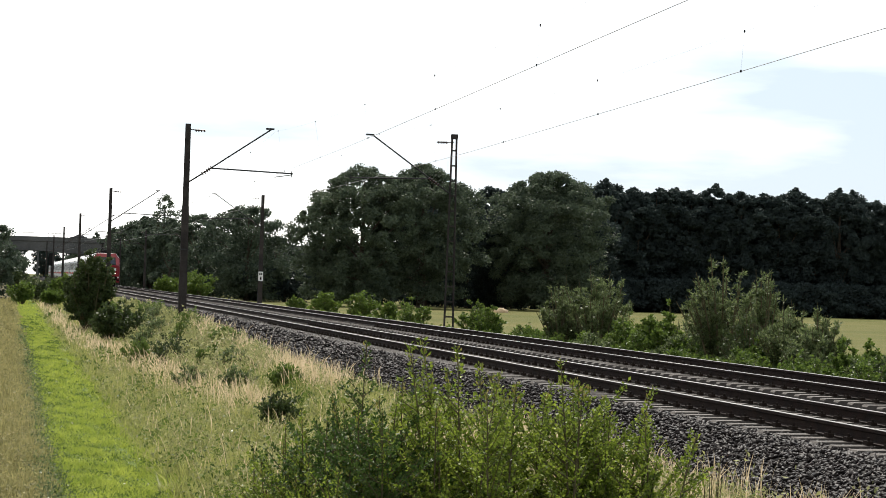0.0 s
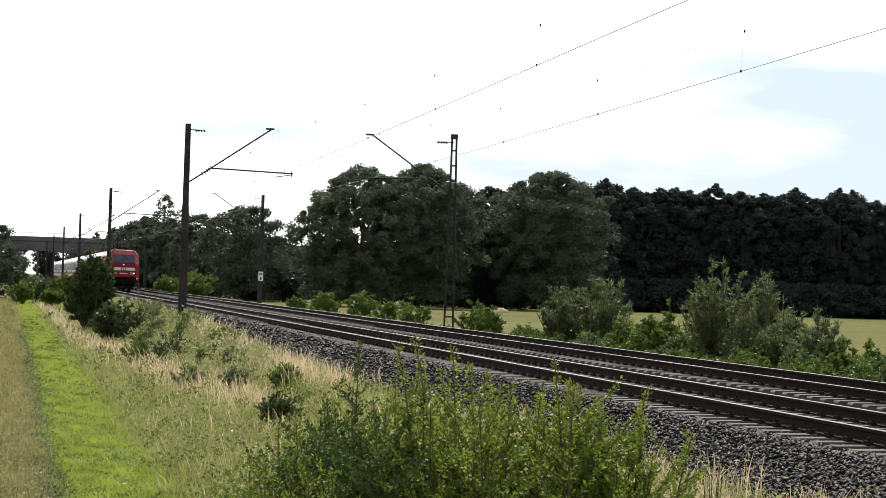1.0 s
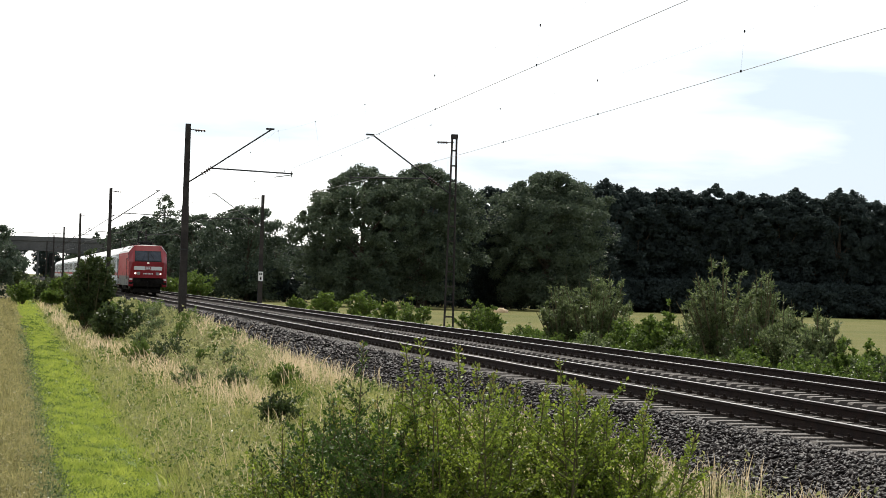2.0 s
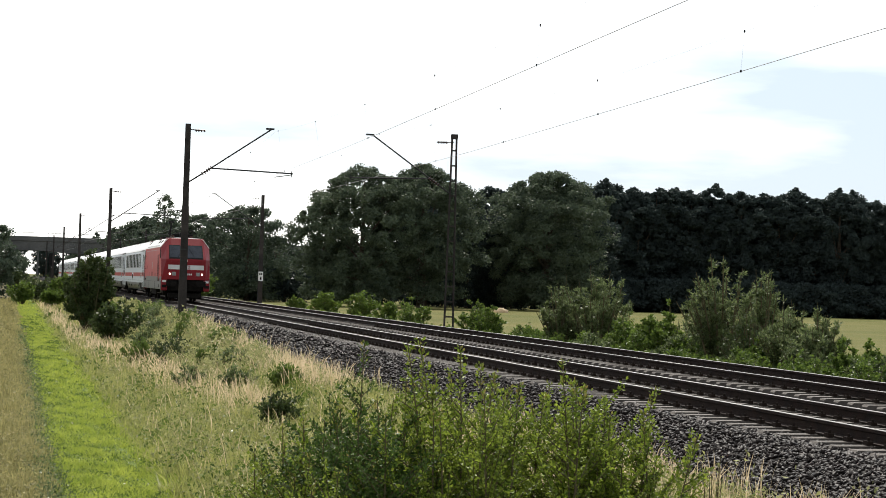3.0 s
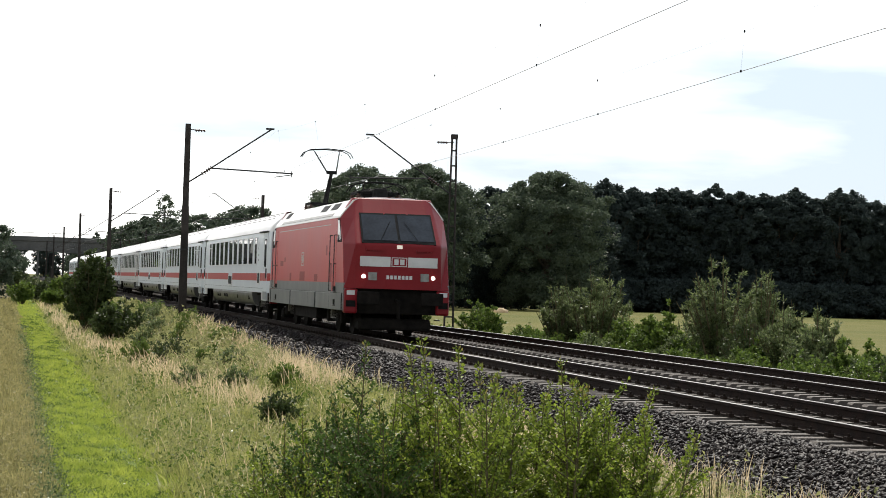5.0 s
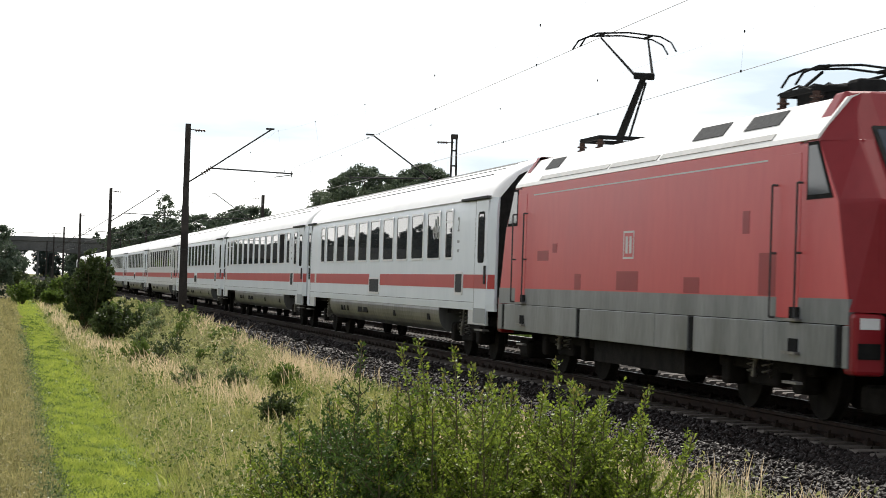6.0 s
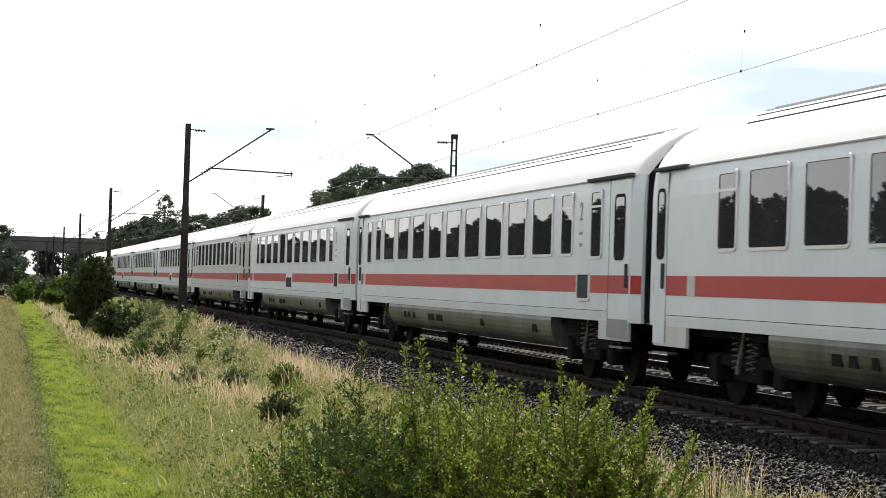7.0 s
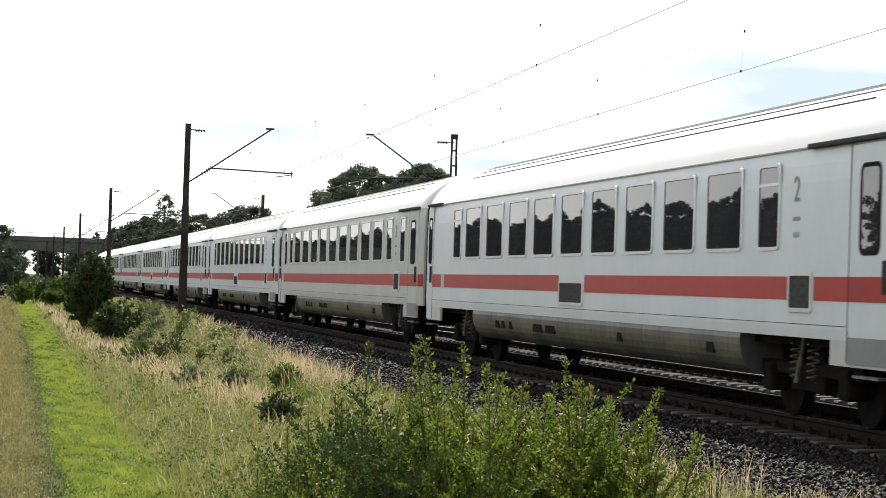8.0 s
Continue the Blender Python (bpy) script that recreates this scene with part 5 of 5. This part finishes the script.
stand(make_tree("bank_tree", "small tree on the bank behind the bridge", 14.6, 9.8, M_ALDER, 39, 40, 110, 0.42, 0.2), -640, 31.0)
for i, (x, y, h, w) in enumerate(((-610, 0.5, 8.5, 10), (-655, -7, 9.5, 12), (-600, -16, 9.0, 12), (-660, -30, 9.0, 13), (-640, 19, 9.0, 10), (-600, -6, 8.0, 9))):
    stand(make_tree("hedgerow_tree", "low green tree in a hedgerow beyond the bridge", h, w, M_SHRUB if i % 2 else M_ALDER, 70 + i, 50, 120, 0.5, 0.0), x, y)
stand(make_tree("lineside_tree", "dark small tree at the end of the mown strip", 8.2, 6.0, M_ALDER, 40, 60, 150, 0.26, 0.0), -230, -1.6)
stand(make_tree("lineside_tree", "dark tree beyond the mown strip", 8.5, 10.0, M_ALDER, 41, 70, 150, 0.3, 0.0), -262, -5.0)


def make_bush(name, label, h, w, material, seed, leaves, leaf, upright=0.5, stems=12, width=0.5):
    """A shrub of many shoots from one foot; upright: how much the shoots stand up as spikes."""
    r = np.random.default_rng(seed)
    bush = empty(name, label, "bush", "shrubs along the line")
    bm = bmesh.new()
    a, q = r.uniform(0, 6.28, stems), np.sqrt(r.random(stems))
    tip = np.stack([np.cos(a) * q * w * 0.42, np.sin(a) * q * w * 0.42, h * (1 - 0.42 * q ** 1.6) * r.uniform(0.82, 1.03, stems)], 1)
    foot = tip * np.array([0.22, 0.22, 0])
    for f0, t0 in zip(foot, tip):
        m0 = (f0 + t0) / 2 + np.array([0, 0, h * 0.06])
        rod(bm, f0, m0, 0.012 * h, 0.007 * h, 5)
        rod(bm, m0, t0, 0.007 * h, 0.002 * h, 4)
    part("branchwork", bm, M_TWIG, bush)
    # side twigs from every stem, leaves in two ranks along them
    nt = 10
    st = np.repeat(np.arange(stems), nt)
    tt = r.uniform(0.12, 0.97, stems * nt)
    A = foot[st] + (tip - foot)[st] * tt[:, None]
    A[:, 2] += h * 0.12 * tt * (1 - tt) * 2
    way = unit(len(st), r) * np.array([1, 1, 0.5]) + np.array([0, 0, 0.25 + 0.9 * upright])
    way /= np.linalg.norm(way, axis=1)[:, None]
    L = w * (0.30 - 0.12 * upright) * (1.12 - tt) ** (0.4 + 0.8 * upright) * r.uniform(0.35, 1.3, len(st))
    k = r.choice(len(st), leaves, p=L / L.sum())
    t = r.random(leaves) ** 0.8
    side = unit(leaves, r)
    c = A[k] + way[k] * (L[k] * t)[:, None] + side * (leaf * r.uniform(0.2, 0.8, leaves))[:, None]
    c[:, 2] = np.abs(c[:, 2]) + 0.02
    v, f = leaf_quads(c, way[k] * 0.7 + side, leaf * r.uniform(0.6, 1.3, leaves), width, r, 0.3)
    raw("foliage", v, f, material, bush)
    return bush


def build_heap():
    """A low lumpy heap of pale straw."""
    bm = bmesh.new()
    bmesh.ops.create_icosphere(bm, subdivisions=3, radius=1.0)
    for v in bm.verts:
        k = 1 + 0.14 * math.sin(7 * v.co.x + 2) * math.sin(6 * v.co.y) + 0.08 * math.sin(13 * v.co.z + 5 * v.co.x)
        v.co = Vector((v.co.x * 0.6 * k, v.co.y * 0.85 * k, max(-0.15, v.co.z * 0.52 * k)))
    heap = part("straw_heap", bm, M_STRAW, smooth=True)
    tagged(heap, "low heap of pale straw lying on the meadow", "straw heap")
    stand(heap, -253, 56.6)


build_heap()
WIL = "grey-green willow shrub with upright shoots"
GRN = "bright green low shrub beside the track"
FARSIDE = [(-70, 18.9, 3.1, 3.3, 0), (-71, 18.0, 2.7, 2.0, 0), (-57, 18.9, 3.5, 2.9, 0), (-55, 19.3, 3.0, 2.2, 0), (-52.5, 19.1, 2.3, 1.7, 0), (-51, 19.3, 2.2, 1.8, 0),
           (-48, 19.1, 1.8, 1.9, 1), (-46, 18.8, 1.3, 1.6, 1), (-62, 18.5, 1.9, 2.0, 1), (-63, 19.3, 2.3, 2.0, 1), (-120, 18.9, 2.2, 2.9, 1), (-104, 19.0, 2.0, 2.2, 1), (-90, 19.1, 2.0, 2.4, 1),
           (-136, 19.1, 1.9, 2.8, 1), (-234, 19.6, 3.4, 6.6, 1), (-270, 18.8, 2.7, 4.8, 1), (-80, 19.0, 1.2, 1.4, 1), (-112, 19.1, 1.7, 1.8, 1), (-150, 19.3, 1.6, 1.6, 1), (-65, 18.3, 1.7, 1.5, 1), (-58.5, 18.4, 1.5, 1.5, 1), (-53, 18.3, 1.4, 1.6, 1), (-76, 18.6, 1.2, 1.5, 1), (-86, 18.8, 1.8, 1.9, 1)]
for i, (x, y, h, w, k) in enumerate(FARSIDE):
    n = int(6000 + 1900 * w) if x > -100 else 5200
    b = make_bush("willow_bush" if k == 0 else "green_bush", WIL if k == 0 else GRN, h * (1.1 if k == 0 else 1.0), w * (1.1 if k == 0 else 1.0), M_WILLOW if k == 0 else M_SHRUB, 60 + i, n + (6000 if k == 0 else 0), (0.115 if k == 0 else 0.09) * max(1, -x / 90), 0.85 if k == 0 else 0.35, 40 if k == 0 else 18, 0.28 if k == 0 else 0.6)
    stand(b, x, y)
stand(make_bush("dark_bush", "large dark glossy bush on the bank", 4.15, 3.3, M_DARKSHRUB, 90, 22000, 0.14, 0.25, 40, 0.65), -104, 3.75)
stand(make_bush("elder_bush", "dark green elder bush with yellow tips on the bank", 1.9, 2.8, M_DARKSHRUB, 91, 6000, 0.12, 0.45, 20, 0.6), -84, 4.0)
stand(make_bush("elder_bush", "low green elder bush on the bank", 1.6, 2.0, M_SHRUB, 92, 3500, 0.12, 0.45, 12, 0.6), -90, 4.2)
for i, (x, y, h, w) in enumerate(((-215, 2.6, 3.0, 6.0), (-190, 4.6, 2.7, 3.2), (-240, 0.8, 3.2, 4.2), (-205, 1.0, 2.4, 3.5), (-225, 4.4, 2.6, 4.0), (-178, 3.4, 1.9, 2.4))):
    stand(make_bush("lineside_bush", "green shrub at the end of the strip", h, w, M_SHRUB if i % 2 else M_DARKSHRUB, 95 + i, 4500, 0.2, 0.25, 14, 0.6), x, y)
for i, (x, y, h, w) in enumerate(((-62, 4.5, 1.15, 1.7), (-66, 3.8, 0.95, 1.3), (-38, 4.65, 0.75, 1.1), (-58, 5.2, 0.9, 1.0), (-52, 4.2, 0.7, 1.0), (-45, 5.6, 0.7, 0.9), (-74, 4.4, 1.2, 1.2), (-70, 5.4, 1.0, 1.3), (-80, 5.3, 1.1, 1.6), (-78, 6.3, 0.9, 1.3), (-88, 5.6, 1.1, 1.8), (-64, 6.2, 0.8, 1.2), (-56, 5.6, 0.75, 1.1), (-95, 6.0, 1.0, 2.0), (-48, 4.9, 0.6, 1.0))):
    stand(make_bush("nettle_clump", "dark green clump of nettles in the grass", h, w, M_DARKSHRUB if i in (2, 0) else (M_SHRUB if i % 2 else M_WILLOW), 110 + i, 2600, 0.07, 0.35, 18, 0.5), x, y)


for i, (x, y, h, w) in enumerate(((-16.2, 4.55, 1.25, 0.7), (-16.6, 4.95, 1.05, 0.7), (-17.4, 5.72, 1.15, 0.6), (-17.0, 5.4, 0.8, 0.6), (-16.4, 5.15, 0.75, 0.6))):
    stand(tagged(make_bush("pale_weed", "tall pale grey-green weed beside the ballast", h, w, M_HERB, 150 + i, 1500, 0.032, 0.8, 16, 0.4), category="weed", group="weeds beside the ballast"), x, y)
for i in range(22):
    x = -43 - 1.55 * i
    y = 17.75 + 0.35 * math.sin(i * 2.1)
    stand(make_bush("low_bramble", "low bright green bramble along the far track", 0.78 + 0.6 * math.sin(i * 1.7) ** 2, 1.7, M_WILLOW if i % 4 == 2 else M_SHRUB, 170 + i, 2800, 0.085, 0.45, 20, 0.55), x, y)
for i, (x, y, h, w, m) in enumerate(((-60.5, 19.6, 2.4, 2.6, M_WILLOW), (-54, 18.6, 2.2, 2.4, M_DARKSHRUB), (-50.0, 18.7, 1.75, 2.4, M_WILLOW), (-47.0, 19.4, 1.5, 2.6, M_WILLOW), (-45.0, 18.5, 1.3, 2.2, M_DARKSHRUB), (-66.5, 19.0, 1.9, 2.2, M_SHRUB))):
    stand(make_bush("scrub_bush", "tangled grey-green scrub beyond the far track", h, w, m, 200 + i, 9500, 0.085, 0.7, 30, 0.4), x, y)


# ---- hawthorn hedge before the camera, in shoots that sway ----
def make_shoot(hedge, h, spread, seed, leaves, material, size=1.0, taper=0.9):
    r = np.random.default_rng(seed)
    bm = bmesh.new()
    bend = r.normal(0, 0.06, 2) * h
    pts = [Vector((bend[0] * t * t, bend[1] * t * t, h * t)) for t in np.linspace(0, 1, 6)]
    for i, (p0, p1) in enumerate(zip(pts, pts[1:])):
        rod(bm, p0, p1, 0.016 - 0.0026 * i, 0.0134 - 0.0026 * i, 5)
    side = []
    for _ in range(28):
        t = r.uniform(0.06, 0.84)
        a = r.uniform(0, 6.28)
        L = spread * (1.0 - t) ** taper * r.uniform(0.45, 1.35) + 0.05
        p0 = Vector((bend[0] * t * t, bend[1] * t * t, h * t))
        p1 = p0 + Vector((math.cos(a) * L, math.sin(a) * L, L * r.uniform(0.4, 1.3)))
        rod(bm, p0, p1, 0.005, 0.002, 4)
        side.append((np.array(p0), np.array(p1)))
    shoot = part("shoot", bm, M_TWIG, hedge)
    n1 = 300
    n2 = leaves - n1
    A, B = np.array([q[0] for q in side]), np.array([q[1] for q in side])
    D = B - A
    run = np.linalg.norm(D, axis=1)
    k = r.choice(28, n2, p=run / run.sum())
    t = r.uniform(0.1, 1.05, n2)
    out = unit(n2, r)
    c1 = A[k] + D[k] * t[:, None] + out * r.uniform(0.012, 0.03, n2)[:, None]
    a1 = D[k] / run[k][:, None] * 0.5 + out
    t = r.uniform(0.35, 1.0, n1)
    out = unit(n1, r) * np.array([1, 1, 0.4])
    c2 = np.stack([bend[0] * t * t, bend[1] * t * t, h * t], 1) + out * (r.uniform(0.012, 0.05, n1) + 0.05 * (1 - t))[:, None]
    a2 = out + np.array([0, 0, 0.55])
    v, f = leaf_quads(np.concatenate([c1, c2]), np.concatenate([a1, a2]), size * r.uniform(0.019, 0.039, leaves), 0.58, r, 0.5, flat=0.25)
    raw("leaves", v, f, material, shoot)
    n3 = 14
    t = r.uniform(0.93, 1.0, n3)
    off3 = unit(n3, r) * 0.022
    v, f = leaf_quads(np.stack([bend[0] * t * t, bend[1] * t * t, h * t], 1) + off3, off3 * 10 + np.array([0, 0, 0.4]), r.uniform(0.02, 0.036, n3), 0.5, r, 0.5)
    raw("young_leaves", v, f, M_TIP, shoot)
    return shoot


hedge = empty("hawthorn_bush", "bright green hawthorn bush with upright shoots", "bush")
shoots = []
r8 = np.random.default_rng(8)
TALL = [(1.80, 1.75), (2.0, 1.95), (2.15, 2.0), (2.34, 2.1), (2.52, 2.52), (2.62, 2.2), (2.80, 2.25), (2.96, 2.48), (3.06, 2.52), (3.14, 2.45), (3.36, 2.30), (3.44, 2.15), (3.62, 2.1), (3.93, 2.30), (4.05, 2.1), (4.22, 2.0), (4.34, 2.05), (4.52, 1.85)]


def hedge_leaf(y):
    """Shoots in a band left of the bush's middle take the deeper green."""
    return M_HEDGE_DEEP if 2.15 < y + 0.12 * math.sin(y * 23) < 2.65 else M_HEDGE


for i, (y, h) in enumerate(TALL):
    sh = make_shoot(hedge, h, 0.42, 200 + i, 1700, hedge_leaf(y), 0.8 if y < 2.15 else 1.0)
    shoots.append((sh, -15.4 + r8.normal(0, 0.25), y))
for i in range(84):
    y = r8.uniform(1.75, 4.5) if i % 5 > 1 else (r8.uniform(2.05, 2.95) if i % 5 else r8.uniform(1.72, 2.15))
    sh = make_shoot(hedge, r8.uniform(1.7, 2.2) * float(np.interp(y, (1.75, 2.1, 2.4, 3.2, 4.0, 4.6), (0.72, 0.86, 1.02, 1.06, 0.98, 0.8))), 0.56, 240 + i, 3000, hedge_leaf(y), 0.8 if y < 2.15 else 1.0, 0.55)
    shoots.append((sh, -15.3 + r8.normal(0, 0.5), y))
for sh, x, y in shoots:
    sh.matrix_basis = pose(x, y, float(ground_z(x, y)) - 0.03)


# ---- grasses, uncountable ----
def grass(name, label, n, dist, ylim, height, wide, material, seed, keep=None, belly=0.45, lean=0.25, z=ground_z):
    r = np.random.default_rng(seed)
    d = 1 / r.uniform(1 / dist[1], 1 / dist[0], n)
    y = r.uniform(ylim[0], ylim[1], n)
    # uneven tufts
    y += 0.12 * np.sin(d * 2.3 + y * 5) + 0.08 * np.sin(d * 7.1 - y * 9)
    if keep is not None:
        ok = r.random(n) < keep(d, y)
        d, y = d[ok], y[ok]
    m = len(d)
    x = -d
    tuft = 0.75 + 0.25 * np.sin(x * 1.7 + 3 * np.sin(y * 2.1)) * np.sin(y * 3.3 + x * 0.6)
    h = r.uniform(height[0], height[1], m) * tuft
    w = wide * np.maximum(1, d * 0.026) * r.uniform(0.6, 1.3, m)
    a = r.uniform(0, 6.28, m)
    side = np.stack([np.cos(a), np.sin(a), np.zeros(m)], 1)
    ln = r.normal(0, lean, (m, 2)) + np.array([0.10, -0.06])
    b = np.stack([x, y, z(x, y) - 0.02], 1)
    tip = b + np.stack([ln[:, 0] * h, ln[:, 1] * h, h], 1)
    md = b + np.stack([ln[:, 0] * h * belly * belly, ln[:, 1] * h * belly * belly, h * belly], 1)
    v = np.stack([b, md + side * w[:, None], tip, md - side * w[:, None]], 1).reshape(-1, 3)
    ob = raw(name, v, np.arange(m * 4).reshape(m, 4), material)
    return tagged(ob, label, "grass", kind="stuff")


def herbs(name, label, clumps, leaves, dist, ylim, tall, size, material, seed):
    """Leafy herbs in clumps over the verge."""
    r = np.random.default_rng(seed)
    d = 1 / r.uniform(1 / dist[1], 1 / dist[0], clumps)
    y = r.uniform(*ylim, clumps)
    rad = r.uniform(0.15, 0.42, clumps)
    k = np.repeat(np.arange(clumps), leaves)
    off = r.normal(0, 0.5, (len(k), 2)) * rad[k][:, None]
    h = r.random(len(k)) ** 0.8 * tall * r.uniform(0.5, 1.15, clumps)[k] * np.exp(-(off ** 2).sum(1) / (rad[k] ** 2))
    x, yy = -d[k] + off[:, 0], y[k] + off[:, 1]
    c = np.stack([x, yy, ground_z(x, yy) + h], 1)
    ax = unit(len(k), r) + np.array([0, 0, 0.7])
    v, f = leaf_quads(c, ax, size * r.uniform(0.5, 1.3, len(k)) * np.maximum(1, d[k] * 0.022), 0.45, r, 0.6)
    return tagged(raw(name, v, f, material), label, "herbs", kind="stuff")


herbs("green_herbs", "leafy grey-green herbs among the grass", 2600, 55, (15.5, 170), (2.4, 7.2), 0.5, 0.062, M_HERB, 320)
herbs("bank_herbs", "lush green herbs on the bank", 700, 60, (52, 120), (4.3, 6.3), 0.75, 0.075, M_HERB, 324)
herbs("far_herbs", "yellow-green herbs beyond the far track", 900, 50, (44, 130), (16.9, 19.5), 0.8, 0.09, M_SHRUB, 325)
herbs("dark_herbs", "dark green leafy herbs among the grass", 1100, 55, (15.5, 150), (2.4, 7.0), 0.5, 0.07, M_SHRUB, 321)
herbs("cereal_ears", "speckled ears of the ripening cereal", 2600, 42, (18, 200), (-3.2, 0.54), 0.46, 0.055, M_CROP, 323)
herbs("edge_herbs", "grey-green weeds between cereal and mown strip", 420, 40, (20, 120), (0.40, 0.72), 0.32, 0.05, M_WILLOW, 326)
herbs("toe_herbs", "tall pale weeds at the foot of the ballast", 110, 60, (16, 27), (5.0, 7.0), 0.85, 0.05, M_HERB, 327)
herbs("strip_herbs", "low clover and plantain in the mown strip", 700, 30, (20, 150), (0.7, 2.7), 0.10, 0.05, M_SHRUB, 322)


def straw_share(d, y):
    a = np.exp(-((y - (2.75 + np.clip(99 - d, 0, 60) * 0.032)) / 0.5) ** 2) * (d > 41)
    b = np.exp(-((y - 6.5) / 0.75) ** 2) * (d > 44) * (d < 82)
    patch = np.clip(0.62 + 0.55 * np.sin(d * 0.43 + 2.2 * np.sin(y * 1.3)) * np.sin(y * 2.6 + d * 0.21 + 1.0), 0.12, 1)
    return np.clip((0.05 + 1.15 * a + 1.1 * b) * patch, 0.02, 1)


def weed_share(d, y):
    return np.clip(1.1 - 0.75 * straw_share(d, y), 0.1, 1)


grass("mown_grass", "short bright green mown grass strip", 110000, (20, 240), (0.5, 2.75), (0.06, 0.17), 0.0055, M_LAWN, 301, lean=0.5)
grass("strip_edge_grass", "short green grass at the edge of the strip", 26000, (20, 50), (2.3, 3.5), (0.06, 0.22), 0.006, M_LAWN, 308, lean=0.5)
grass("verge_grass", "mixed green grasses and herbs on the bank", 110000, (15, 230), (2.4, 7.3), (0.15, 0.55), 0.006, M_WEED, 302, weed_share)
grass("low_herbs", "low leafy green herbs in the verge", 60000, (15, 200), (2.2, 7.2), (0.08, 0.35), 0.011, M_WEED, 306, lean=0.7)
grass("dry_grass", "tall pale dry grass with seed heads", 95000, (16, 200), (2.5, 7.35), (0.32, 0.82), 0.0042, M_STRAW, 303, straw_share, belly=0.78, lean=0.34)
grass("toe_grass", "tall pale grass at the foot of the ballast", 7000, (15.5, 30), (4.6, 7.15), (0.35, 0.85), 0.004, M_STRAW, 309, belly=0.8)
grass("cereal_crop", "dense ripening cereal beside the mown strip", 90000, (18, 240), (-3.2, 0.58), (0.20, 0.40), 0.006, M_CROP, 304, belly=0.85, lean=0.14)
grass("far_verge_grass", "green and straw grass beyond the tracks", 60000, (40, 300), (16.6, 24.0), (0.25, 0.75), 0.008, M_WEED, 305)
grass("far_dry_grass", "pale dry grass beyond the tracks", 22000, (90, 330), (16.6, 19.0), (0.3, 0.7), 0.008, M_STRAW, 307, belly=0.8)


# ---- what moves ----
def train_x(t):
    """Place of the coupling between locomotive and first coach."""
    u = t - 6.1
    return -262.36 + 37.416 * t - 0.0771 * t * t + 0.21 * (u + math.sqrt(u * u + 0.09))


SWAY = [0.0, -0.8, -1.4, 0.2, -0.3, -0.6, 0.0, 0.1, 0.3, 0.5, 0.0, -0.3, -0.9, -1.7, -0.3, 0.3, 1.0]


def motions():
    times = [0.5 * k for k in range(17)]
    walk(loco, [(t, pose(train_x(t), NEAR, 0)) for t in times])
    for i, c in enumerate(coaches):
        walk(c, [(t, pose(train_x(t) - 26.4 - 26.92 * i, NEAR, 0)) for t in times])
    # road traffic on the bridge
    walk(car, [(t, pose(-561.5, 16.5 - 22.6 * t, 9.75, 0, 0, 180)) for t in times])
    walk(van, [(t, pose(-564.5, 2.6 + 21.0 * (t - 3.5), 9.75)) for t in times])
    # wind in the hedge: each shoot leans about its foot
    for i, (sh, x, y) in enumerate(shoots):
        k, ph = 0.7 + 0.5 * math.sin(i * 2.4) ** 2, i * 1.9
        z = float(ground_z(x, y)) - 0.03
        walk(sh, [(t, pose(x, y, z, -k * (SWAY[j] + 0.25 * math.sin(5 * t + ph)), 0.5 * k * math.sin(3.1 * t + ph), 0)) for j, t in enumerate(times)])


motions()
